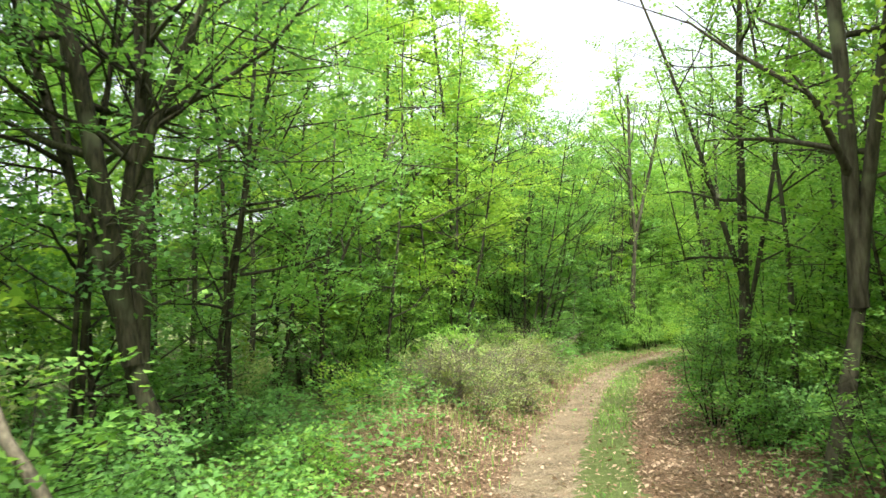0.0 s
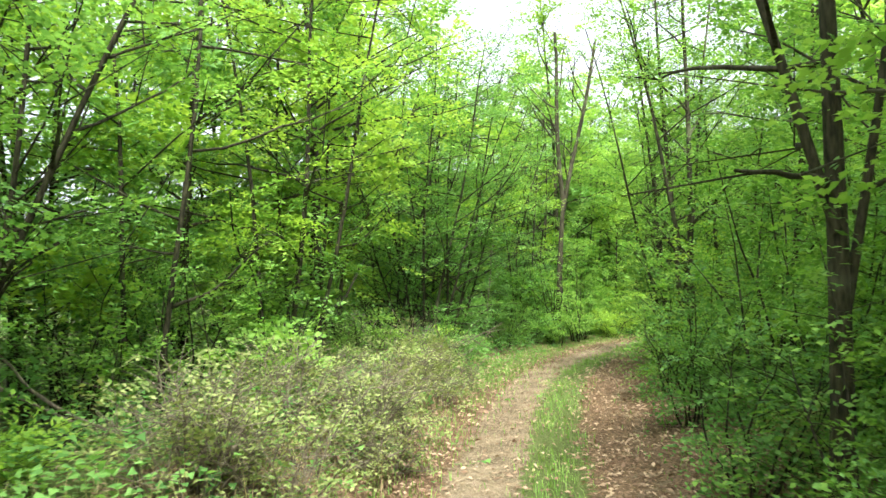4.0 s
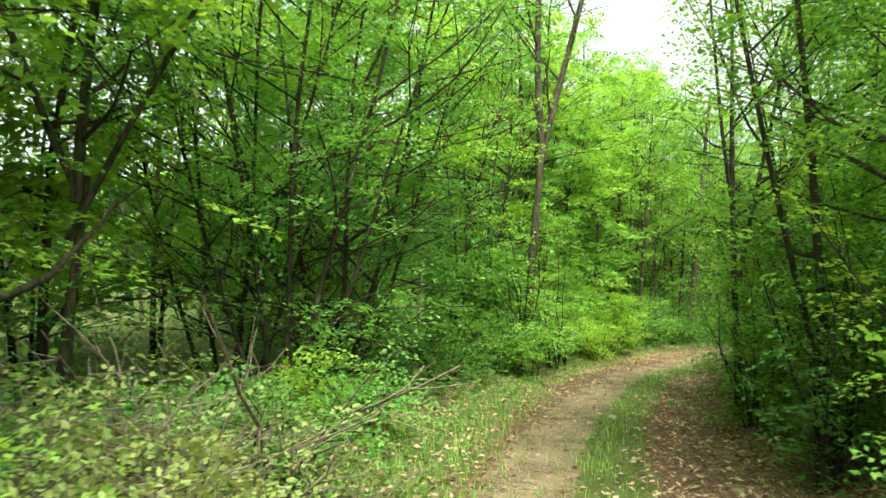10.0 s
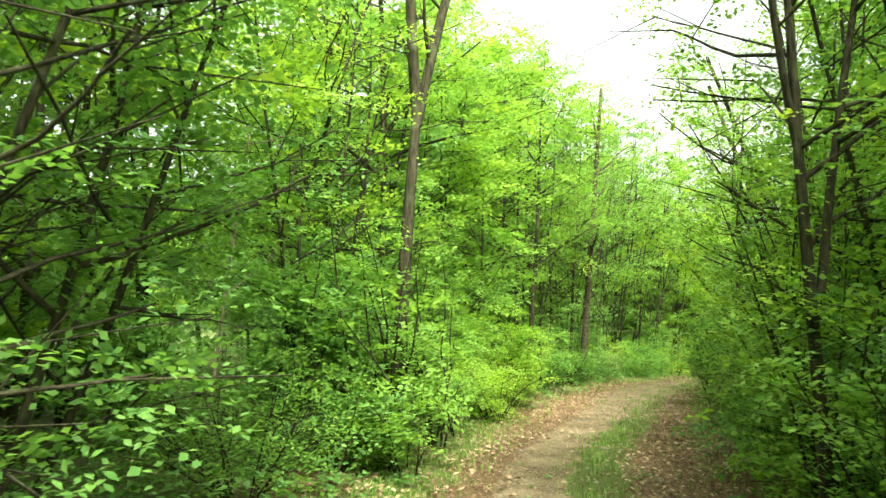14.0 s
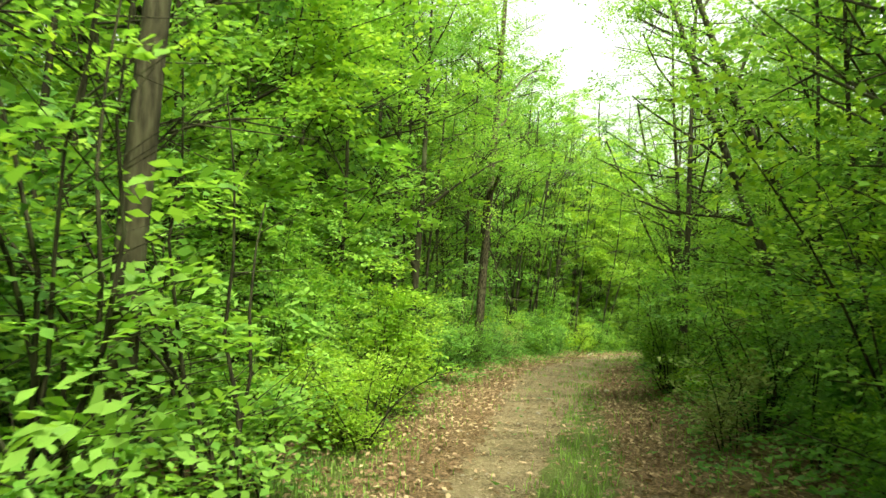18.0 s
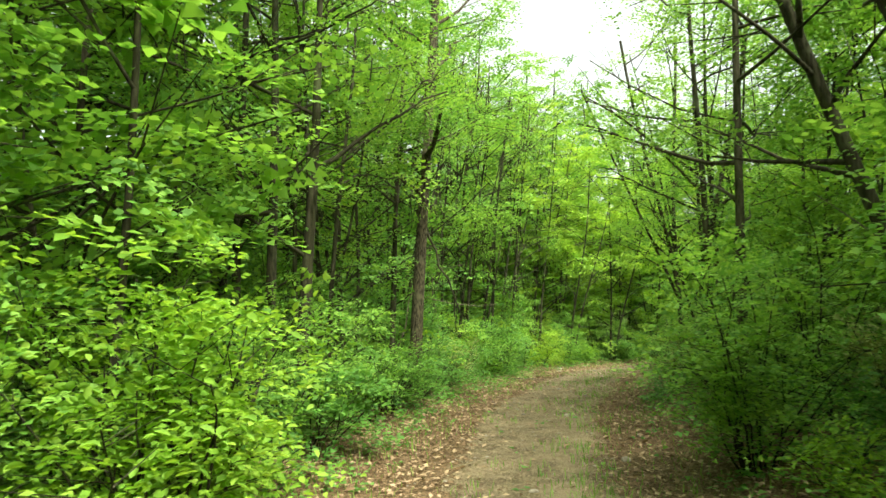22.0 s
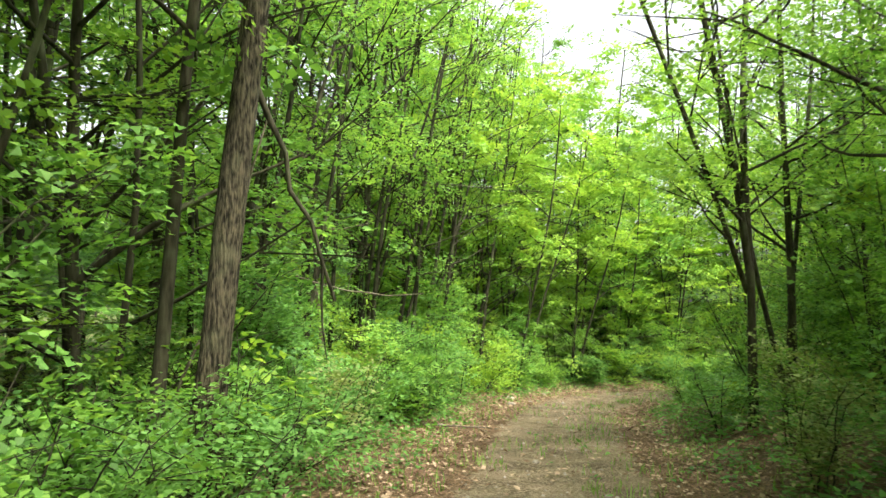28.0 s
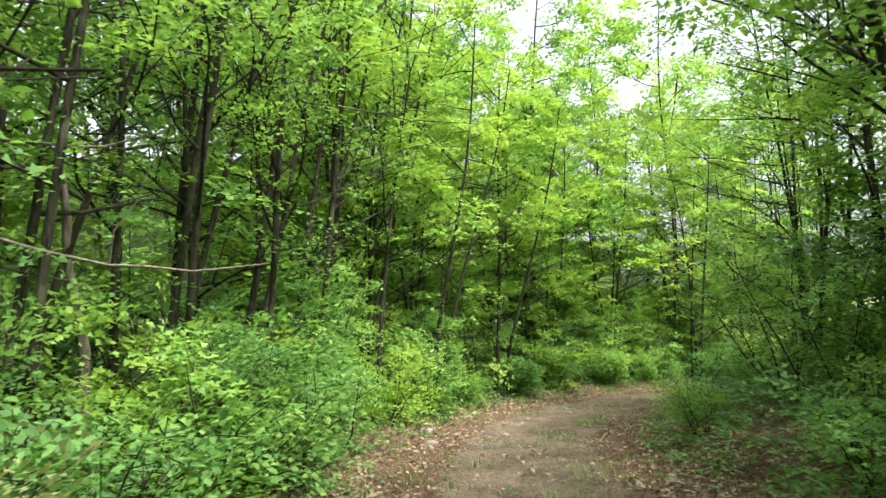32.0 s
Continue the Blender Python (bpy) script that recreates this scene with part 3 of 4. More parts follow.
hero(0.1, 14.6, [(0, 0, 0.06, 0.1, 7.2, 0.06, 0.05), (0.2, 0.1, 0.2, 0.05, 6.6, 0.045, 0.05), (-0.2, 0, -0.12, 0.02, 6.8, 0.045, 0.05)], 14, M_BARK_DARK, M_LEAF_Y,
     label="slim-stemmed tree with bright layered foliage", bare=1.2, leaves=6500, climb=(0.0, 0.4))
hero(-0.9, 12.7, [(0, 0, 0.05, 0.1, 6.4, 0.05, 0.05), (-0.3, 0.2, -0.1, 0.05, 6.2, 0.045, 0.05)], 115, M_BARK_DARK, M_LEAF, label="slender tree with wide level sprays of leaves", bare=1.0, leaves=5200, climb=(0.0, 0.4))
hero(0.6, 19.7, [(0, 0, 0.02, 0.0, 2.0, 0.10, 0.04), (0.03, 0.0, 0.08, 0.05, 6.6, 0.07, 0.06, 1.8), (0.02, 0.0, -0.5, 0.1, 5.2, 0.055, 0.08, 1.9), (0.0, 0.0, 0.4, -0.1, 5.0, 0.045, 0.08, 1.5)], 15, M_BARK, label="crooked low-forked tree shading dead brush", bare=2.0, taper=0.6)
for k, (hx, hy) in enumerate([(2.3, 21.3), (2.9, 22.7), (1.7, 22.4)]):
    hero(hx, hy, [(0.1, 0, 0.2, -0.02, 6.8, 0.055, 0.05), (-0.1, 0.1, -0.16, 0.06, 6.6, 0.05, 0.05), (0.2, 0.2, 0.34, 0.08, 6.0, 0.045, 0.06), (0, -0.1, 0.05, -0.1, 6.6, 0.05, 0.06), (-0.2, 0, -0.3, 0.0, 5.6, 0.04, 0.06)],
         16 + k, M_BARK_DARK, M_LEAF_D, label="dense clump of dark fanning coppice stems", bare=0.5, leaves=13500, limbs=15, size=0.075)
hero(6.55, 26.45, [(0, 0, 0.085, 0.05, 4.0, 0.11, 0.015), (0.33, 0.2, -0.03, 0.0, 9.0, 0.08, 0.05, 3.85), (0.33, 0.2, 0.22, 0.02, 8.8, 0.075, 0.05, 3.85)], 20, M_BARK, M_LEAF,
     label="tall forked tree with thinly leaved upper limbs", leaves=900, bare=4.4, spread=0.3, size=0.09, up=0.7, limbs=7, taper=0.4, slim=0.8, climb=(0.8, 1.6))
hero(5.35, 26.5, [(0, 0, 0.02, 0.0, 2.6, 0.045, 0.02), (0.05, 0, 0.32, 0.1, 5.8, 0.034, 0.04, 2.5), (0.0, 0.1, -0.08, 0.12, 5.6, 0.03, 0.05, 1.2)], 21, M_BARK_DARK, M_LEAF_Y, label="thin dark bent stem with spreading bright leaves", leaves=3800, taper=0.5)
hero(4.5, 26.6, [(0, 0, 0.1, 0.02, 3.6, 0.03, 0.01)], 121, M_DEADWOOD, M_LEAF, label="thin pale dead pole standing in the thicket", leaves=60, bare=1.5, limbs=6, spread=0.1)
hero(12.0, 34.75, [(0, 0, 0.03, 0.0, 7.8, 0.10, 0.02)], 22, M_BARK_DARK, label="straight dark trunk at the edge of the wood", bare=2.0)
hero(12.2, 34.35, [(0, 0, 0.03, 0.0, 7.6, 0.11, 0.02)], 23, M_BARK_DARK, M_LEAF_D, label="straight dark stems in the shaded wood", bare=2.2)
hero(12.55, 34.3, [(0, 0, 0.06, 0.0, 7.4, 0.13, 0.02), (0.5, 1.2, 0.03, 0.0, 7.0, 0.06, 0.04)], 123, M_BARK, M_LEAF, label="upright brown trunk with a thinner neighbour", bare=1.9)
hero(15.41, 36.45, [(0, 0, 0.075, -0.03, 8.4, 0.14, 0.012)], 24, M_BARK_OAK, M_LEAF, label="oak trunk with deeply furrowed bark leaning slightly", slim=0.7, bare=3.0, leaves=4600, sides=14, taper=0.55)
hero(15.27, 36.87, [(0, 0, 0.05, -0.03, 7.6, 0.085, 0.02)], 25, M_BARK, label="slender grey trunk beside the furrowed oak", bare=2.8)
hero(13.4, 35.5, [(0, 0, -0.06, 0.0, 7.0, 0.065, 0.05), (0.12, 0.05, 0.10, 0.02, 7.2, 0.06, 0.05)], 26, M_BARK, label="twin slim grey stems crossing near their base", bare=2.2)
for k, (hx, hy) in enumerate([(19.6, 41.3), (20.8, 42.0), (18.2, 40.8), (22.2, 42.9), (24.0, 43.6), (16.9, 39.9)]):
    hero(hx, hy, [(0.1, 0, 0.2, 0.02, 7.4, 0.07, 0.04), (-0.1, 0.1, 0.02, 0.06, 7.6, 0.065, 0.04), (0.2, 0.2, 0.30, -0.02, 7.0, 0.055, 0.05), (0.3, -0.2, 0.08, -0.08, 7.4, 0.06, 0.05)],
         30 + k, M_BARK_DARK, [M_LEAF, M_LEAF, M_LEAF_D][k % 3], label="clump of dark stems leaning over towards the track", bare=1.9, leaves=5000, limbs=9)
for k, (hx, hy, hh) in enumerate([(15.4, 41.2, 10.5), (17.6, 43.2, 11.0), (19.6, 44.6, 11.5), (21.6, 46.0, 11.0), (23.6, 47.2, 12.0), (26.2, 48.6, 11.5), (13.4, 39.4, 10.0), (11.0, 37.6, 10.0), (28.6, 50.2, 11.5), (31.0, 51.2, 12.5), (33.6, 52.2, 13.0), (36.4, 52.8, 13.0)]):
    hero(hx, hy, [(0, 0, 0.02, 0.0, hh, 0.16, 0.04), (0.0, 0.0, 0.12, 0.05, hh * 0.92, 0.08, 0.05, 3.0), (0.0, 0.0, -0.12, 0.02, hh * 0.88, 0.08, 0.05, 3.6)], 470 + k, M_BARK_DARK, [M_LEAF, M_LEAF_D, M_LEAF][k % 3],
         label="tall tree standing above the coppice", bare=3.0, leaves=5400, limbs=9, size=0.15, plain=True, broad=0.75, own_limbs=3, per=14, spray=0.55, spread=0.36)
for k, (hx, hy) in enumerate([(23.2, 43.4), (24.8, 44.2), (26.6, 44.9), (29.6, 45.2), (31.4, 45.0), (33.2, 44.4), (27.4, 46.8), (30.4, 47.2), (34.6, 42.9), (36.4, 42.4), (25.2, 46.2)]):
    f_ = 0.8 if hx > 29 else 1.0
    hero(hx, hy, [(0, 0, 0.05, -0.06, 7.2 * f_, 0.06, 0.05), (0.2, 0.1, -0.14, 0.04, 6.6 * f_, 0.05, 0.05), (0, 0.2, 0.16, 0.02, 6.2 * f_, 0.045, 0.06)], 440 + k, M_BARK_DARK, [M_LEAF_Y, M_LEAF, M_LEAF_Y][k % 3],
         label="young leafy tree closing the view at the bend", bare=0.3, leaves=5200, limbs=13, size=0.125, plain=True, broad=0.75, own_limbs=3, per=14, spray=0.5)
hero(28.2, 44.2, [(0, 0, -0.05, -0.1, 5.8, 0.06, 0.06), (0.2, 0, 0.1, -0.2, 5.4, 0.05, 0.06)], 37, M_BARK_DARK, M_LEAF_Y, label="yellow-green tree glowing beyond the bend", bare=0.9, leaves=5200, size=0.13)
hero(25.9, 43.8, [(0, 0, 0.05, -0.15, 6.2, 0.06, 0.06), (0.2, 0, 0.25, -0.1, 5.8, 0.05, 0.06)], 38, M_BARK_DARK, M_LEAF_Y, label="bright layered tree arching above the verge", bare=0.9, leaves=5200, size=0.12)

# slender trees whose level sprays screen the wood
for k, (hx, hy) in enumerate([(14.0, 36.8), (-2.3, 8.0), (-3.0, 6.3), (8.6, 31.4), (6.3, 28.4), (17.2, 40.4)]):
    hero(hx, hy, [(0, 0, 0.06, 0.04, 6.4, 0.06, 0.05), (0.15, 0.1, -0.12, 0.1, 5.8, 0.05, 0.05), (-0.1, 0.1, 0.16, -0.1, 5.4, 0.045, 0.06)], 400 + k, M_BARK_DARK, [M_LEAF_Y, M_LEAF_D, M_LEAF_D, M_LEAF, M_LEAF, M_LEAF][k % 6],
         label="slender tree with wide level sprays screening the wood", bare=0.8, leaves=7000, limbs=13, climb=(-0.05, 0.35), size=0.08, own_limbs=5)

# inner side
hero(3.25, 6.35, [(0, 0, 0.22, 0.05, 1.6, 0.125, 0.02), (0.34, 0.08, -0.02, 0.05, 7.4, 0.10, 0.03, 1.5), (0.34, 0.08, 0.14, -0.02, 7.0, 0.08, 0.03, 1.5)], 40, M_BARK, label="leaning trunk that forks into two upright stems", bare=2.4, leaves=4800, slim=0.75, taper=0.5)
hero(3.72, 9.4, [(0, 0, 0.05, 0.04, 7.6, 0.105, 0.02), (0.08, 0.06, -0.30, 0.06, 6.2, 0.045, 0.04, 1.9), (0.1, 0.06, 0.2, 0.0, 6.8, 0.04, 0.04, 1.3)], 41, M_BARK_DARK, label="dark trunk with limbs arching over the track", bare=2.0, leaves=6500, slim=0.66)
hero(4.1, 8.75, [(0, 0, -0.05, 0.05, 6.0, 0.06, 0.05)], 42, M_BARK, label="thin pale leaning stem", bare=2.4, leaves=2000)
hero(5.75, 10.9, [(0, 0, -0.02, 0.0, 7.6, 0.09, 0.03), (0.2, 0.2, 0.12, 0.0, 7.0, 0.06, 0.04)], 43, M_BARK, label="upright grey-brown trunk behind the verge shrubs", bare=2.0)
hero(8.3, 15.0, [(0, 0, 0.02, 0.0, 7.6, 0.10, 0.03)], 44, M_BARK, label="upright grey-brown trunk in open understorey", bare=2.2)
hero(5.95, 16.3, [(0, 0, 0.02, 0.02, 7.8, 0.095, 0.03), (0.05, 0.1, -0.24, 0.0, 6.8, 0.055, 0.05, 1.6)], 45, M_BARK, label="dark upright trunk with a slender side stem", bare=1.9)
hero(6.3, 17.4, [(0, 0, -0.04, 0.02, 7.6, 0.085, 0.03), (0.0, 0, 0.14, 0.02, 6.9, 0.055, 0.05, 1.1)], 46, M_BARK, label="dark forked trunk rising out of shrubs", bare=1.8)
hero(6.6, 18.6, [(0, 0, -0.08, 0.0, 6.9, 0.065, 0.04), (0.1, 0, -0.22, 0.05, 6.4, 0.045, 0.05)], 47, M_BARK_DARK, M_LEAF, label="slim stems leaning towards the track", bare=1.5)
hero(7.65, 21.5, [(0, 0, 0.0, 0.03, 7.4, 0.07, 0.03), (0, 0.1, -0.16, 0.02, 6.6, 0.04, 0.05, 2.4), (0.0, 0, 0.2, 0.02, 6.6, 0.045, 0.05, 1.7)], 48, M_BARK_DARK, M_LEAF, label="branching tree hung with light layered leaves", bare=1.2, leaves=7500)
hero(9.0, 21.7, [(0, 0, -0.06, 0.03, 7.0, 0.06, 0.04), (0.1, 0.1, 0.14, 0.0, 6.6, 0.05, 0.05), (-0.1, 0, -0.14, 0.1, 5.8, 0.045, 0.05)], 148, M_BARK_DARK, M_LEAF_Y, label="slim-stemmed tree with bright layered leaves to the ground", bare=0.6, leaves=6500, limbs=13, climb=(0.0, 0.5))
hero(10.0, 23.4, [(0, 0, -0.08, 0.03, 6.8, 0.06, 0.04), (0.1, 0.1, 0.12, 0.05, 6.4, 0.05, 0.05)], 149, M_BARK_DARK, M_LEAF, label="slim-stemmed tree with light leaves to the ground", bare=0.6, leaves=6000, limbs=13, climb=(0.0, 0.5))
hero(16.9, 29.5, [(0, 0, -0.24, 0.22, 6.6, 0.15, 0.04), (-0.6, -1.2, -0.28, 0.25, 6.8, 0.13, 0.05)], 49, M_BARK, label="pair of heavy trunks leaning over dense shrubs", bare=2.0, taper=0.6)
hero(15.75, 31.0, [(0, 0, 0.13, 0.05, 7.8, 0.095, 0.03)], 50, M_BARK, label="straight dark trunk with level side branches", bare=1.8, leaves=6800, climb=(-0.05, 0.3))
hero(17.6, 32.7, [(0, 0, 0.02, 0.03, 7.4, 0.09, 0.03), (0.1, 0.1, 0.3, 0.0, 6.6, 0.06, 0.05, 1.5)], 51, M_BARK, label="dark trunk in thin understorey", bare=2.0, leaves=5000)
hero(21.4, 36.05, [(0, 0, -0.02, 0.0, 1.75, 0.10, 0.01), (-0.04, 0, -0.24, 0.02, 6.4, 0.065, 0.04, 1.6), (-0.03, 0, 0.10, 0.05, 6.8, 0.07, 0.04, 1.65), (-0.03, 0.05, -0.5, 0.1, 5.4, 0.045, 0.05, 1.5)], 52, M_BARK, M_LEAF, label="small tree forking low above a bare trunk", bare=1.9, leaves=4200, size=0.08, taper=0.45)
hero(19.3, 33.7, [(0, 0, 0.0, 0.0, 7.0, 0.075, 0.03), (0.1, 0, 0.22, 0.0, 6.4, 0.05, 0.04, 0.8)], 53, M_BARK_DARK, label="upright dark trunk in thin understorey", bare=1.9, leaves=4400)
hero(22.0, 35.9, [(0, 0, 0.02, 0.02, 7.2, 0.08, 0.03), (0.1, 0.1, 0.25, 0.05, 6.6, 0.055, 0.05), (0, 0, -0.2, 0.1, 6.2, 0.05, 0.05)], 54, M_BARK_DARK, label="dark several-stemmed tree in thin understorey", bare=1.7, leaves=4800)
HERO_XY = [tuple(o.matrix_basis.translation[:2]) for o in scene.objects if o.get("category") == "tree" and not o.get("group")]

# ---- the wood behind ----
rng = np.random.default_rng(21)


def free(x, y, gap, spots):
    return all((x - a_) ** 2 + (y - b_) ** 2 > gap * gap for a_, b_ in spots)


spots = list(HERO_XY)
s_max = ALONG[-1]
turn_p, turn_m = 0, 0
for s_ in np.arange(9, s_max - 4, 1.9):
    for side in (-1, 1):
        for band, d0 in enumerate((3.3, 4.9, 6.9, 9.2)):
            d_ = side * (d0 + rng.uniform(-0.5, 0.9))
            x, y = point_at(s_ + rng.uniform(-0.8, 0.8), d_)
            ss, dd = lateral([(x, y)])
            if abs(dd[0]) < 2.5 or not free(x, y, 1.15, spots) or rng.random() < ((0.2, 0.12, 0.1, 0.3) if side < 0 and ss[0] > 42 else (0.3, 0.3, 0.3, 0.5) if side > 0 and 38 < ss[0] < 50 else (0.55, 0.5, 0.4, 0.55) if side > 0 and 50 <= ss[0] < 64 else (0.2, 0.12, 0.25, 0.5))[band]:
                continue
            if dd[0] < 0 and 13 < ss[0] < 33 and -dd[0] < 3.4:
                continue
            spots.append((x, y))
            some = protos if band < 1 else mid_protos
            turn_p += 1
            clear_copy(some[turn_p % len(some)], x, y, rng.uniform(0, 360), rng.uniform(0.85, 1.1) * ((1.32 if ss[0] > 42 else 1.18) if side < 0 else 1.1), (rng.uniform(-4, 4), rng.uniform(-4, 4)))
for k, o in enumerate(protos + mid_protos):
    place(o, *point_at(10 + 2.4 * k, 11.4 if k % 2 else -11.6))

# deep wood, too far off to tell tree from tree
far_tips, far_dirs, far_stems = [], [], Tubes()
for s_ in np.arange(0, s_max, 1.9):
    for side in (-1, 1):
        for d0 in (12.5, 15.0, 18.0, 22.0, 27.0):
            x, y = point_at(s_ + rng.uniform(-1.3, 1.3), side * (d0 + rng.uniform(-1.3, 1.3)))
            ss, dd = lateral([(x, y)])
            if abs(dd[0]) < 10.5:
                continue
            if dd[0] < 0 and 10 < ss[0] < 42 and rng.random() < 0.8:
                continue
            z_, hh = ground_z(x, y), rng.uniform(5.5, 8.0) * (1.4 if dd[0] < 0 and ss[0] > 40 else 1.1)
            line = limb_line((x, y, z_ - 0.1), (rng.normal(0, 0.1), rng.normal(0, 0.1), 1), hh, rng, 4, 0, 0.06)
            far_stems.add(line, [0.07, 0.06, 0.045, 0.03, 0.015], 4)
            m_ = 32 if dd[0] < 0 and ss[0] > 40 else 20
            c_ = np.stack([rng.normal(0, 1.1, m_), rng.normal(0, 1.1, m_), hh * rng.beta(1.4, 1.2, m_)], 1) + np.array([x, y, z_ + 0.2])
            far_tips.append(c_)
            far_dirs.append(rng.normal(0, 1, (m_, 3)) * np.array([1, 1, 0.4]))
v, f = leaf_sprays(np.concatenate(far_tips), np.concatenate(far_dirs), rng, 18, 0.2, 0.95, plain=True)
tagged(mesh_object("far_wood_foliage", v, f, M_LEAF), "green foliage of the deep wood behind the nearer trees", "foliage", kind="stuff")
tagged(far_stems.build("far_wood_stems", M_BARK_DARK), "thin dark stems of the deep wood", "tree trunks", kind="stuff")

# low thicket that closes the view under the crowns
tk_tips = []
for s_ in np.arange(4, s_max - 2, 0.9):
    for side in (-1, 1):
        for d0 in (7.5, 9.5, 12.0, 15.0, 19.0):
            x, y = point_at(s_ + rng.uniform(-0.5, 0.5), side * (d0 + rng.uniform(-0.9, 0.9)))
            dd = lateral([(x, y)])[1]
            if abs(dd[0]) < 6.2:
                continue
            m_ = 20 if side < 0 and s_ > 54 else 9
            c_ = np.stack([rng.normal(0, 0.55, m_), rng.normal(0, 0.55, m_), (4.2 if d0 > 9 else 2.4) * rng.beta(1.1, 1.4, m_)], 1)
            tk_tips.append(c_ + np.array([x, y, ground_z(x, y) + 0.1]))
tk = np.concatenate(tk_tips)
v, f = leaf_sprays(tk, rng.normal(0, 1, tk.shape) * np.array([1, 1, 0.4]), rng, 20, 0.125, 0.75, plain=True)
tagged(mesh_object("thicket_foliage", v, f, M_LEAF_D), "deep green undergrowth thicket below the trees", "undergrowth", kind="stuff")

nt_tips = []
for s_ in np.arange(13, s_max - 4, 0.55):
    for side in (-1, 1):
        for d0 in (4.6, 5.7, 6.8):
            x, y = point_at(s_ + rng.uniform(-0.4, 0.4), side * (d0 + rng.uniform(-0.5, 0.5)))
            dd = lateral([(x, y)])[1]
            if abs(dd[0]) < 3.9 or (side > 0 and (s_ < 22 or rng.random() < 0.45)):
                continue
            c_ = np.stack([rng.normal(0, 0.35, 8), rng.normal(0, 0.35, 8), rng.uniform(1.3, 2.5) * rng.beta(1.1, 1.4, 8)], 1)
            nt_tips.append(c_ + np.array([x, y, ground_z(x, y) + 0.1]))
tk = np.concatenate(nt_tips)
v, f = leaf_sprays(tk, rng.normal(0, 1, tk.shape) * np.array([1, 1, 0.35]), rng, 18, 0.085, 0.5, plain=True)
tagged(mesh_object("undergrowth_foliage", v, f, M_LEAF_D), "leafy undergrowth standing between the shaded stems", "undergrowth", kind="stuff")

# ---- shrubs along the verges ----
sh_spots = []
for s_ in np.arange(9, s_max - 6, 0.85):
    for side in (-1, 1):
        for d0 in (1.9, 2.9, 4.3):
            x, y = point_at(s_ + rng.uniform(-0.4, 0.4), side * (d0 + rng.uniform(-0.25, 0.5)))
            ss, dd = lateral([(x, y)])
            k = int(rng.integers(0, len(shrubs)))
            if d0 > 2.5 and 26 < ss[0] < 48 and rng.random() < 0.45:
                k = int(rng.integers(7, 10))
            elif side > 0 and ss[0] > 49 and k > 6:
                k -= 6
            sc = rng.uniform(0.6, 0.9) if d0 < 2 else rng.uniform(0.85, 1.2)
            room = 1.15 + (0.2 if dd[0] < 0 else 0) + 0.7 * REACH[k] * sc
            if abs(dd[0]) < room or not free(x, y, 0.8, sh_spots) or rng.random() < (0.15 if d0 < 4 else 0.4):
                continue
            if dd[0] < 0 and 13 < ss[0] < 31 and -dd[0] < 3.0:
                continue
            if dd[0] < 0 and 28 < ss[0] < 39 and -dd[0] < 4.8 and k not in (1, 3, 6):
                continue
            if dd[0] < 0 and 30 < ss[0] < 37 and -dd[0] < 3.8 and rng.random() < 0.65:
                continue
            if dd[0] < 0 and ss[0] < 24 and (k > 6 or k in (2, 5)):
                continue
            sh_spots.append((x, y))
            clear_copy(shrubs[k], x, y, rng.uniform(0, 360), sc)
for k, o in enumerate(shrubs):
    place(o, *point_at(18 + 5 * k, 3.6))


def hero_shrub(x, y, h, r, seed, leaf, label, **kw):
    args = dict(leaves=3600, size=0.058, stems=12)
    args.update(kw)
    return place(grow_shrub("shrub", np.random.default_rng(seed), h, r, M_BARK_DARK, leaf, label=label, at_xy=np.array([x, y, ground_z(x, y)]), **args), x, y)


hero_shrub(7.6, 27.2, 1.1, 0.7, 61, M_LEAF, "fresh green bush beside a tall forked tree", leaves=2800)
hero_shrub(10.1, 30.4, 1.6, 0.9, 62, M_LEAF_Y, "large sunlit bush with lobed yellow-green leaves", leaves=8000, fine=True, size=0.055, stems=20, bushy=0.15)
hero_shrub(8.95, 28.75, 1.15, 0.95, 262, M_LEAF_Y, "broad sunlit bush with small yellow-green leaves", leaves=9000, size=0.042, stems=22, bushy=0.12)
hero_shrub(6.7, 27.8, 1.6, 0.7, 66, M_LEAF, "upright green bush below a tall forked tree", leaves=2600)
hero_shrub(6.2, 24.95, 0.85, 0.7, 63, M_LEAF, "low fresh green bush on the verge", leaves=2400)
hero_shrub(5.5, 25.1, 0.9, 0.6, 67, M_LEAF_D, "low green bush under thin stems", leaves=2000)
hero_shrub(4.55, 24.1, 1.1, 0.75, 68, M_LEAF, "pale green bush with dead twigs below", leaves=5200, size=0.042, stems=18)
hero_shrub(12.4, 27.2, 1.7, 0.9, 64, M_LEAF, "dense green bush crowding the verge", leaves=4400, stems=18)
hero_shrub(14.4, 30.0, 1.3, 0.8, 65, M_LEAF, "layered green bush under a dark trunk", leaves=3200)
for k, (hx, hy, hh) in enumerate([(-0.9, 13.5, 2.0), (-1.7, 13.0, 2.3), (-0.3, 15.1, 1.8), (-2.4, 14.2, 2.6), (-1.2, 15.6, 2.4)]):
    hero_shrub(hx, hy, hh, 0.85, 580 + k, [M_LEAF, M_LEAF_D][k % 2], "tall leafy sapling clump behind dry scrub", leaves=4200, size=0.052, stems=9, bushy=0.12)
hero_shrub(1.0, 15.7, 1.1, 0.8, 70, M_LEAF, "yellow-green bush with reddish young shoots", leaves=5200, size=0.038, stems=16)
hero_shrub(0.35, 12.6, 1.0, 0.45, 71, M_LEAF, "sapling with pale rounded leaves", leaves=900, size=0.07, stems=5, broad=0.75)
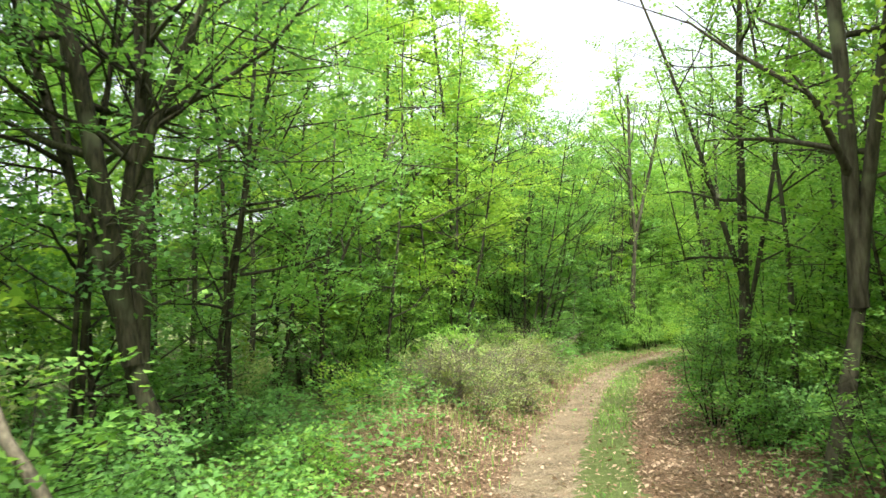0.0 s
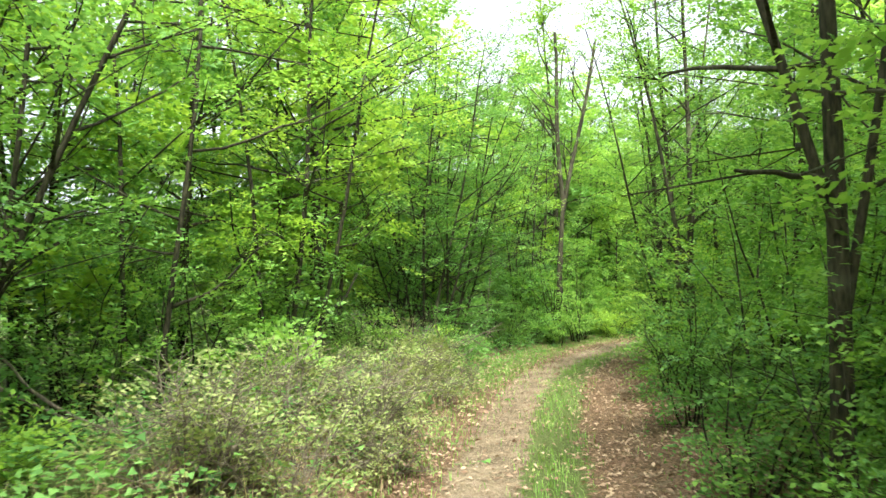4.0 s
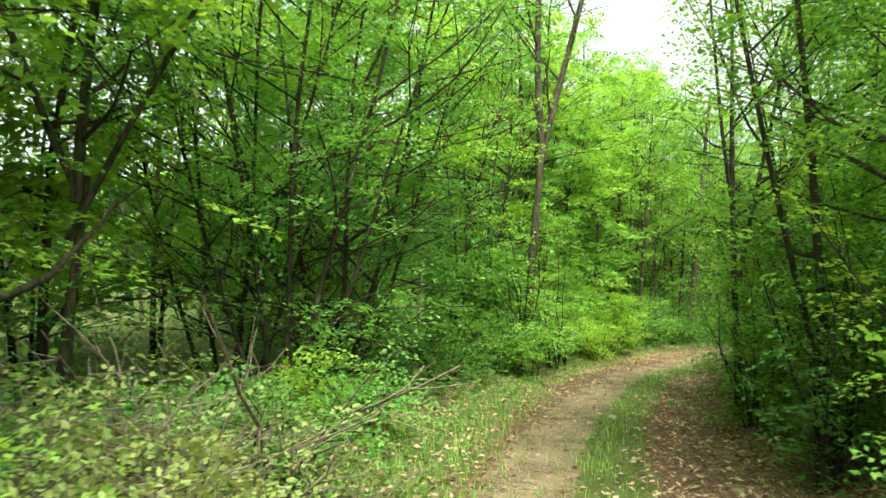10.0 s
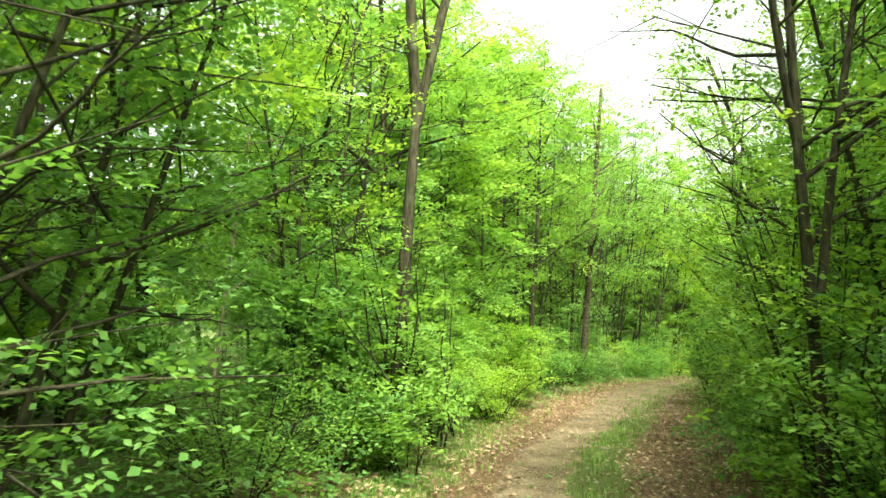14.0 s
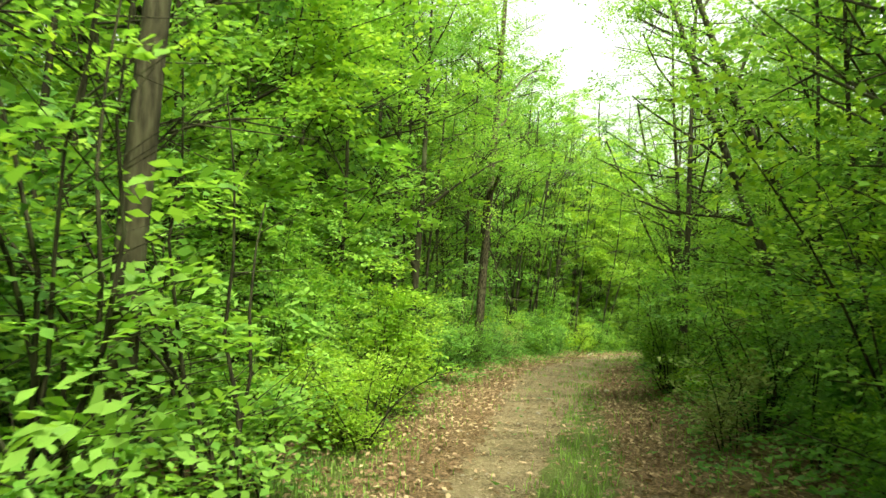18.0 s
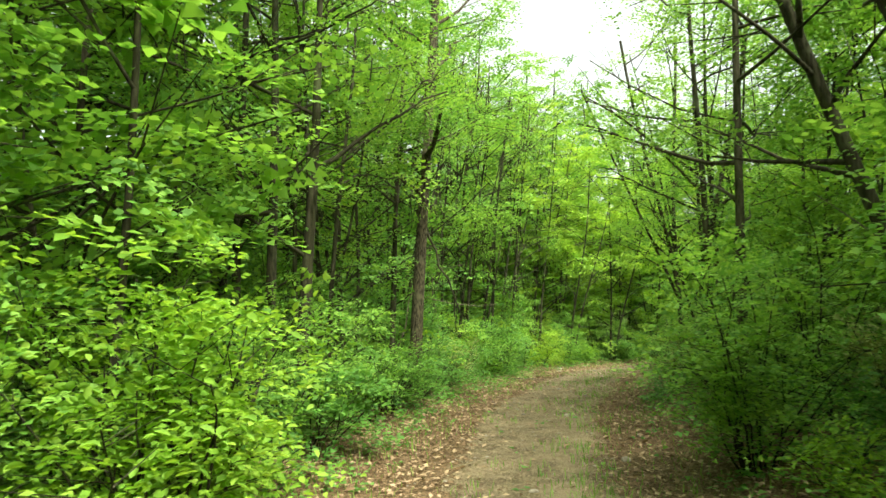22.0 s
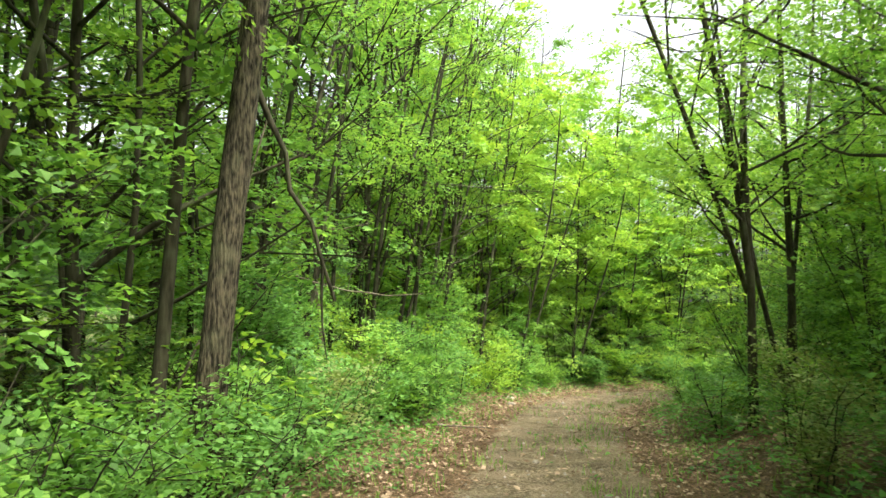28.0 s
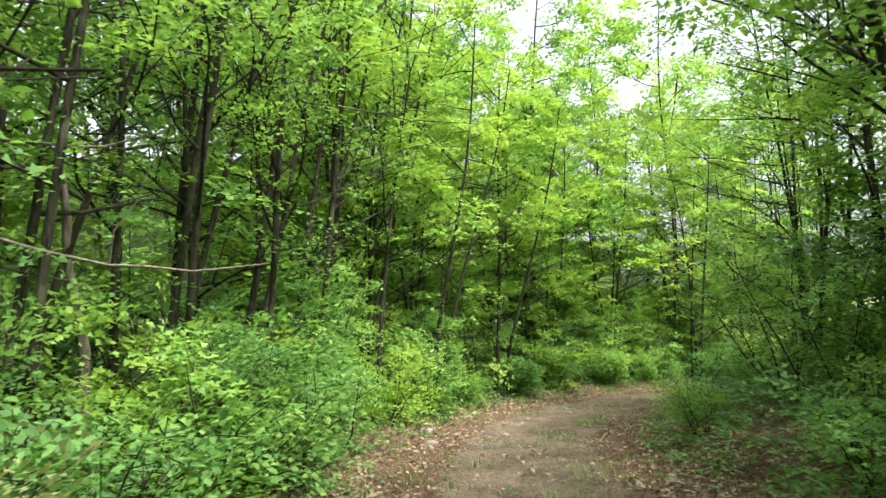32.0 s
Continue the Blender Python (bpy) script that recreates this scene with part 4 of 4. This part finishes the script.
hero_shrub(2.95, 19.4, 0.6, 0.4, 72, M_LEAF_D, "sapling with rounded leaves beside the track", leaves=1100, size=0.045, stems=5, broad=0.75)
hero_shrub(1.6, 17.2, 0.45, 0.45, 73, M_LEAF_D, "low plant with broad fresh leaves", leaves=1300, size=0.065, stems=9, broad=0.7)
hero_shrub(2.2, 17.2, 0.6, 0.5, 74, M_LEAF_D, "bluish green low bush at the foot of dead brush", leaves=2600, size=0.038)
for k, (hx, hy, hh) in enumerate([(-1.35, 3.75, 0.55), (-1.0, 4.5, 0.45), (-1.75, 4.6, 0.6), (-1.3, 5.2, 0.5), (-2.2, 3.9, 0.7), (-1.0, 6.2, 0.45), (-1.8, 7.2, 0.6)]):
    hero_shrub(hx, hy, hh, 0.5, 560 + k, [M_LEAF_D, M_LEAF][k % 2], "low fresh green bush in the hollow under old stems", leaves=2300, size=0.045, stems=9, bushy=0.08)
hero_shrub(11.0, 32.35, 1.5, 0.75, 240, M_LEAF, "dense leafy bush hiding the foot of a trunk", leaves=4200, size=0.05, bushy=0.08)
hero_shrub(12.5, 34.6, 1.5, 0.7, 241, M_LEAF, "dense leafy bush hiding the foot of a trunk", leaves=4200, size=0.05, bushy=0.08)
hero_shrub(12.1, 33.0, 0.9, 0.5, 75, M_LEAF_D, "low plant with broad bluish leaves", leaves=900, size=0.075, stems=7, broad=0.7)
for k, (hx, hy) in enumerate([(17.1, 38.3), (18.1, 38.9), (19.0, 39.5), (20.0, 40.2), (17.9, 39.7), (16.2, 38.5), (21.1, 41.2)]):
    hero_shrub(hx, hy, 0.8 + 0.1 * (k % 3), 0.75, 80 + k, [M_LEAF_D, M_LEAF_D, M_LEAF][k % 3], "low spreading bush with layered green leaves", leaves=2000, stems=10)
for k, (hx, hy) in enumerate([(14.55, 35.75), (15.2, 36.15), (14.1, 35.1), (15.95, 36.75), (16.5, 37.5), (13.6, 34.6)]):
    hero_shrub(hx, hy, 0.75 + 0.12 * (k % 3), 0.6, 180 + k, [M_LEAF_D, M_LEAF_D, M_LEAF][k % 3], "low fresh bush around the foot of the trees", leaves=2300, size=0.048, stems=9)
for k, (hx, hy) in enumerate([(7.8, 20.1), (8.2, 21.9), (9.6, 23.5), (6.9, 18.9), (6.5, 16.9), (5.2, 12.8), (4.7, 11.1), (10.9, 24.8), (8.9, 22.6), (7.4, 19.0)]):
    hero_shrub(hx, hy, 2.5 + 0.3 * (k % 3), 0.95, 190 + k, [M_LEAF, M_LEAF_Y, M_LEAF][k % 3], "tall leafy sapling clump crowding the track", leaves=4600, size=0.055, stems=8, bushy=0.1)
hero_shrub(6.2, 25.75, 2.7, 0.75, 210, M_LEAF, "tall leafy sapling clump hiding a trunk", leaves=2600, size=0.075, bushy=0.15)
hero_shrub(7.05, 26.35, 2.3, 0.6, 211, M_LEAF, "tall leafy sapling clump hiding a trunk", leaves=2000, size=0.075, bushy=0.15)
hero_shrub(15.8, 36.95, 1.2, 0.4, 220, M_LEAF_Y, "slender sapling with pale green leaves before an oak", leaves=240, size=0.085, stems=4, bushy=0.6)
for k, (hx, hy, hh) in enumerate([(3.4, 8.6, 1.9), (3.75, 10.5, 1.6), (7.25, 20.6, 1.7), (6.2, 18.2, 1.8), (5.45, 16.0, 1.7), (4.7, 13.6, 1.6), (8.6, 22.4, 1.6)]):
    hero_shrub(hx, hy, hh, 0.7, 230 + k, [M_LEAF, M_LEAF_D][k % 2], "dense leafy bush hiding the foot of a trunk", leaves=3600, size=0.052, stems=9, bushy=0.08)
r_ = np.random.default_rng(89)
for k in range(34):
    hx, hy = point_at(58.5 + 0.5 * k + r_.uniform(-0.2, 0.2), -(1.75 + 0.85 * (k % 3)) - r_.uniform(0, 0.25))
    hero_shrub(hx, hy, r_.uniform(0.8, 1.25) + 0.25 * (k % 3), 0.65, 500 + k, [M_LEAF, M_LEAF_Y, M_LEAF_D, M_LEAF][k % 4], "leafy bush at the outer edge of the bend", leaves=3000, size=0.062, stems=8, bushy=0.08, plain=True, broad=0.75)
r_ = np.random.default_rng(90)
for k in range(30):
    hx, hy = point_at(r_.uniform(23.5, 31.5), -r_.uniform(1.45, 2.7))
    place(grow_shrub("dry_scrub", r_, r_.uniform(0.5, 0.95), 0.5, M_DEADWOOD, M_LEAF_G, leaves=800, size=0.038, stems=12, label="low dry scrub with bleached twigs and small grey-green leaves", group="dry scrub on the mound", category="scrub", spray=0.2), hx, hy)

for k in range(14):
    hx, hy = point_at(r_.uniform(25, 31), -r_.uniform(1.5, 2.0))
    place(grow_shrub("dry_scrub", r_, r_.uniform(0.4, 0.65), 0.4, M_DEADWOOD, M_LEAF_G, leaves=900, size=0.036, stems=10, label="low dry scrub with bleached twigs and small olive leaves", group="dry scrub on the mound", category="scrub", spray=0.2, at_xy=np.array([hx, hy, ground_z(hx, hy)])), hx, hy)


# ---- dead wood ----
def dead_branch(name, start, end, radius, seed, label, forks=3, sag=0.1, mat=M_DEADWOOD):
    """A bare dead limb from start to end with a few broken side twigs."""
    r_ = np.random.default_rng(seed)
    a_, e_ = np.array(start, float), np.array(end, float)
    ln = np.linalg.norm(e_ - a_)
    t_ = np.linspace(0, 1, 8)[:, None]
    line = a_ + (e_ - a_) * t_ + r_.normal(0, 0.009 * ln, (8, 3)) * np.sin(np.pi * t_) - np.array([0, 0, sag]) * np.sin(np.pi * t_)
    root = tagged(new(name), label, "dead wood")
    Tubes().add(line, np.linspace(radius, radius * 0.45, 8), 6, 0.12, r_).build("limb", mat, root)
    for _ in range(forks):
        p = line[r_.integers(2, 7)]
        d = unit(unit(e_ - a_) + r_.normal(0, 0.7, 3))
        tw = limb_line(p, d, ln * r_.uniform(0.15, 0.4), r_, 3, 0.0, 0.2)
        Tubes().add(tw, np.linspace(radius * 0.5, radius * 0.15, 4), 4).build("twig", mat, root)
    return root


def low(x, y, up=0.02):
    return (x, y, ground_z(x, y) + up)


dead_branch("fallen_branch", low(-1.35, 3.4, -0.03), (-2.5, 3.75, 1.75), 0.05, 201, "grey barkless limb leaning into the undergrowth", 0)
dead_branch("fallen_branch", low(-1.45, 3.0, -0.03), (-2.6, 3.3, 1.15), 0.04, 202, "grey barkless limb leaning low over the ground", 0)
dead_branch("fallen_branch", low(-1.0, 11.9), (-1.95, 11.2, 1.35), 0.02, 203, "thin bleached branch caught in a small tree", 2)
dead_branch("fallen_branch", low(-0.8, 12.0), (-2.2, 11.9, 0.9), 0.018, 204, "thin bleached branch lying against scrub", 3)
dead_branch("hanging_branch", (15.72, 36.7, 3.0), (16.33, 36.42, 1.33), 0.026, 205, "broken dead limb hanging from an oak", 1, -0.04, M_BARK)
dead_branch("leaning_pole", low(15.42, 37.27), (15.95, 36.75, 2.6), 0.014, 206, "thin pale dead pole leaning against an oak", 0, 0.0)
dead_branch("snag", low(19.15, 41.0, -0.05), (18.9, 41.0, 2.25), 0.06, 207, "broken grey dead trunk without a top", 0, 0.0)
dead_branch("dead_limb", (18.3, 40.4, 1.65), (19.3, 39.1, 1.45), 0.012, 208, "thin pale dead limb held level between stems", 1)
dead_branch("dead_limb", (18.3, 40.9, 2.4), (19.1, 40.0, 2.35), 0.014, 209, "thin dark dead limb held level between stems", 1)
dead_branch("fallen_log", low(17.9, 33.9, 0.02), low(19.0, 34.1, 0.03), 0.05, 210, "short rotting log lying among herbs", 1, 0.0, M_BARK_DARK)
dead_branch("fallen_branch", low(19.4, 39.2, 0.03), low(20.1, 38.6, 0.03), 0.015, 211, "thin dry stick lying at the track's edge", 2, 0.0)
dead_branch("stump", low(20.0, 32.6, -0.05), (20.05, 32.6, 0.9), 0.09, 212, "dark broken stump in the understorey", 0, 0.0, M_BARK)
r_ = np.random.default_rng(95)
for k in range(13):
    hx, hy = r_.uniform(0.9, 2.7), r_.uniform(17.3, 19.4)
    az, el = r_.uniform(0, 6.28), r_.uniform(0.1, 0.9)
    ln = r_.uniform(0.8, 1.9)
    dead_branch("dead_branch", low(hx, hy), (hx + ln * math.cos(az) * math.cos(el), hy + ln * math.sin(az) * math.cos(el), ground_z(hx, hy) + 0.25 + ln * math.sin(el)), r_.uniform(0.008, 0.017), 220 + k,
                "bleached dead branch in a tangle of brush", 3)

# ---- stones on the track ----
def stone(x, y, size, seed, label="pale rounded stone half sunk in the track"):
    r_ = np.random.default_rng(seed)
    bm = bmesh.new()
    bmesh.ops.create_icosphere(bm, subdivisions=2, radius=1.0)
    k = r_.uniform(0.7, 1.3, 3) * np.array([1, 0.85, 0.55])
    for v_ in bm.verts:
        q = 1 + 0.22 * noise.noise(Vector(v_.co) * 1.7 + Vector((seed, 0, 0)))
        v_.co = Vector([c * q * s__ * size for c, s__ in zip(v_.co, k)])
    me = bpy.data.meshes.new("stone")
    bm.to_mesh(me)
    bm.free()
    me.materials.append(M_STONE)
    ob = tagged(new("stone", me), label, "stone", "stones on the track")
    ob.matrix_basis = pose(x, y, ground_z(x, y) + size * 0.12, 0, 0, r_.uniform(0, 360))
    return ob


stone(22.9, 41.1, 0.09, 301, "pale angular stone at the track's edge")
stone(23.6, 41.8, 0.08, 302, "pale angular stone at the track's edge")
r_ = np.random.default_rng(96)
for k in range(58):
    s_, d_ = r_.uniform(36, 78), r_.normal(0.1, 0.75)
    stone(*point_at(s_, d_), r_.uniform(0.015, 0.05) * (1.5 if s_ > 66 else 1), 310 + k)

# ---- fallen leaves, grass and herbs ----
def scatter(n, rng, keep):
    """Places on the ground, as x, y, z, chosen along the track where keep(s, d) says how likely they are."""
    s_ = rng.uniform(9, s_max - 8, n)
    d_ = rng.uniform(-4.2, 4.2, n)
    ok = rng.random(n) < keep(s_, d_)
    s_, d_ = s_[ok], d_[ok]
    xy = np.array([point_at(a_, b_) for a_, b_ in zip(s_, d_)])
    return np.c_[xy, height(xy, (s_, d_))], s_, d_


def litter_share(s_, d_):
    e = 1 - smooth(43, 54, s_)
    a_ = np.abs(d_)
    rut = np.exp(-(((d_ - rut_line(s_)) / 0.4) ** 2)) * 0.9 + 0.75 * np.exp(-(((d_ - strip_line(s_)) / 0.3) ** 2))
    late = 1 - smooth(0.5, 0.95, a_)
    return np.clip((1 - 0.92 * np.clip(e * rut + (1 - e) * late, 0, 1)) * (1 - 0.75 * smooth(1.9, 3.2, a_)), 0.28 - 0.14 * smooth(28, 36, s_), 1)


rng = np.random.default_rng(33)
p, _, _ = scatter(120000, rng, litter_share)
n_ = len(p)
yaw = rng.uniform(0, 6.28, n_)
ax = np.stack([np.cos(yaw), np.sin(yaw), rng.normal(0, 0.25, n_)], 1)
wd = unit(np.cross(ax, np.array([0, 0, 1.0]) + rng.normal(0, 0.3, (n_, 3))))
sz = rng.uniform(0.03, 0.07, n_)[:, None]
up_ = np.cross(wd, ax)
p = p + np.array([0, 0, 0.012]) + rng.uniform(0, 0.02, (n_, 1)) * np.array([0, 0, 1])
curl = rng.uniform(0.05, 0.35, (n_, 1)) * sz
v = np.stack([p - ax * sz * 0.5 + up_ * curl * 0.4, p + wd * sz * 0.3 + up_ * curl, p + ax * sz * 0.5 + up_ * curl * 0.5, p - wd * sz * 0.3 + up_ * curl * 0.8], 1).reshape(-1, 3)
tagged(mesh_object("fallen_leaves", v, np.arange(n_)[:, None] * 4 + np.arange(4), M_LITTER), "dry brown fallen leaves drifted along the ruts", "leaf litter", kind="stuff")


p, _, _ = scatter(60000, rng, lambda s_, d_: (0.35 + 0.65 * smooth(0.5, 1.2, np.abs(d_))) * (1 - smooth(1.6, 2.2, np.abs(d_))))
n_ = len(p)
yaw = rng.uniform(0, 6.28, n_)
ax = np.stack([np.cos(yaw), np.sin(yaw), rng.normal(0, 0.2, n_)], 1) * rng.uniform(0.01, 0.028, (n_, 1))
wd = np.stack([-np.sin(yaw), np.cos(yaw), rng.normal(0, 0.2, n_)], 1) * rng.uniform(0.003, 0.011, (n_, 1))
p = p + np.array([0, 0, 0.008])
v = np.stack([p - ax, p + wd, p + ax * 0.9], 1).reshape(-1, 3)
tagged(mesh_object("leaf_crumbs", v, np.arange(n_)[:, None] * 3 + np.arange(3), M_LITTER), "crumbled leaves and twig bits trodden into the track", "leaf litter", kind="stuff")


def blades(name, p, rng, lo, hi, width, mat, label, category):
    n_ = len(p)
    yaw = rng.uniform(0, 6.28, n_)
    h_ = rng.uniform(lo, hi, n_)[:, None]
    out = np.stack([np.cos(yaw), np.sin(yaw), np.zeros(n_)], 1)
    wd = np.stack([-np.sin(yaw), np.cos(yaw), np.zeros(n_)], 1) * width
    z_ = np.array([0, 0, 1.0])
    b0 = p - z_ * 0.01
    mid_ = p + z_ * h_ * 0.6 + out * h_ * rng.uniform(0.05, 0.3, (n_, 1))
    top = p + z_ * h_ * rng.uniform(0.75, 1.0, (n_, 1)) + out * h_ * rng.uniform(0.3, 0.8, (n_, 1))
    v = np.stack([b0 - wd, b0 + wd, mid_ + wd * 0.7, mid_ - wd * 0.7, top], 1).reshape(-1, 3)
    q = np.arange(n_)[:, None] * 5
    return tagged(mesh_object(name, v, [q + np.array([0, 1, 2, 3]), q + np.array([3, 2, 4])], mat), label, category, kind="stuff")


def grass_share(s_, d_):
    e = 1 - smooth(40, 56, s_)
    strip = np.exp(-(((d_ - strip_line(s_)) / 0.27) ** 2)) * (0.25 + 0.75 * e) * (0.08 + 0.92 * smooth(23.5, 26, s_)) * np.clip(0.7 + 0.65 * np.sin(2.3 * s_ + 1.0) * np.sin(1.1 * s_ + 5 * d_), 0.12, 1)
    tuft = 0.10 * smooth(43, 54, s_) * (np.abs(d_) < 1.3) * (np.sin(3.1 * s_) * np.sin(1.7 * s_ + 4.0 * d_) > 0.45)
    verge = 0.55 * np.exp(-(((np.abs(d_) - 1.6) / 0.5) ** 2)) * np.where(d_ < 0, 1.0, 0.5)
    side_ = 0.9 * np.exp(-(((d_ + 1.45) / 0.5) ** 2)) * smooth(29, 33, s_) * (1 - smooth(42, 46, s_)) + 0.3 * np.exp(-(((d_ + 1.3) / 0.35) ** 2)) * smooth(23, 26, s_) * (1 - smooth(29, 33, s_))
    return np.clip(strip + verge * 0.6 + side_ + tuft * 3, 0, 1)


p, _, _ = scatter(260000, rng, grass_share)
blades("grass", p, rng, 0.03, 0.12, 0.0045, M_GRASS, "short green grass growing between the wheel ruts", "grass")
p, _, _ = scatter(60000, rng, lambda s_, d_: 0.9 * smooth(-1.2, -1.7, d_) * (1 - smooth(2.4, 3.1, -d_)) * smooth(20, 23, s_) * (1 - smooth(29, 33, s_)))
blades("dry_grass", p, rng, 0.1, 0.45, 0.003, M_DRYGRASS, "straw-coloured dry grass on the mound beside the track", "grass")
p, _, d_ = scatter(40000, rng, lambda s_, d_: 0.85 * smooth(1.25 - 0.25 * smooth(43, 54, s_), 2.0 - 0.35 * smooth(43, 54, s_), np.abs(d_)) + 0.02)
tip_ = p + np.array([0, 0, 1.0]) * rng.uniform(0.02, 0.42, (len(p), 1)) * smooth(1.1, 2.2, np.abs(d_))[:, None]
v, f = leaf_sprays(tip_, rng.normal(0, 1, (len(p), 3)) * np.array([1, 1, 0.2]), rng, 6, 0.07, 0.17, 0.9, broad=0.75, plain=True, fan=False)
tagged(mesh_object("ground_herbs", v, f, M_LEAF_D), "low green herbs and seedlings covering the forest floor", "undergrowth", kind="stuff")

p, _, _ = scatter(9000, rng, lambda s_, d_: 0.9 * np.exp(-((d_ / 0.9) ** 2)) * smooth(30, 60, s_) + 0.1 * np.exp(-((d_ / 0.9) ** 2)))
n_ = len(p)
sz = rng.uniform(0.006, 0.02, (n_, 1))
yaw = rng.uniform(0, 6.28, n_)
u_ = np.stack([np.cos(yaw), np.sin(yaw), np.zeros(n_)], 1) * sz * rng.uniform(0.8, 1.6, (n_, 1))
w_ = np.stack([-np.sin(yaw), np.cos(yaw), np.zeros(n_)], 1) * sz
t_ = np.array([0, 0, 1.0]) * sz * 0.8
v = np.stack([p - u_, p - w_, p + u_, p + w_, p + t_ + u_ * 0.2], 1).reshape(-1, 3)
q = np.arange(n_)[:, None] * 5
tagged(mesh_object("pebbles", v, [q + np.array(c) for c in ([0, 1, 4], [1, 2, 4], [2, 3, 4], [3, 0, 4])], M_STONE), "small pale pebbles and grit trodden into the track", "gravel", kind="stuff")

# ---- hills beyond the wood ----
def hill(name, x0, y0, x1, y1, top, seed, label):
    r_ = np.random.default_rng(seed)
    n, rows = 90, 10
    t_ = np.linspace(0, 1, n)
    ridge = top * (0.55 + 0.45 * np.sin(np.pi * t_)) * (1 + 0.12 * np.sin(9 * t_ + seed) + 0.06 * np.sin(23 * t_ + 2 * seed)) + r_.normal(0, top * 0.012, n)
    nrm = unit(np.array([y1 - y0, x0 - x1, 0.0]))
    v = []
    for k in range(rows):
        g = k / (rows - 1)
        base_ = np.c_[x0 + (x1 - x0) * t_, y0 + (y1 - y0) * t_, -3 + (ridge + 3) * math.sin(g * math.pi / 2)]
        v.append(base_ + nrm * (-140 * (1 - g)) + r_.normal(0, 0.9, (n, 3)) * np.array([0, 0, 1]))
    i, j = np.meshgrid(np.arange(rows - 1), np.arange(n - 1), indexing="ij")
    a_ = (i * n + j).ravel()
    return tagged(mesh_object(name, np.concatenate(v), np.stack([a_, a_ + 1, a_ + n + 1, a_ + n], -1), M_HILL, smooth_faces=True), label, "hill", kind="structure")


hill("backdrop", -420, 560, 640, 330, 74, 3, "wooded blue-green hill beyond the forest")
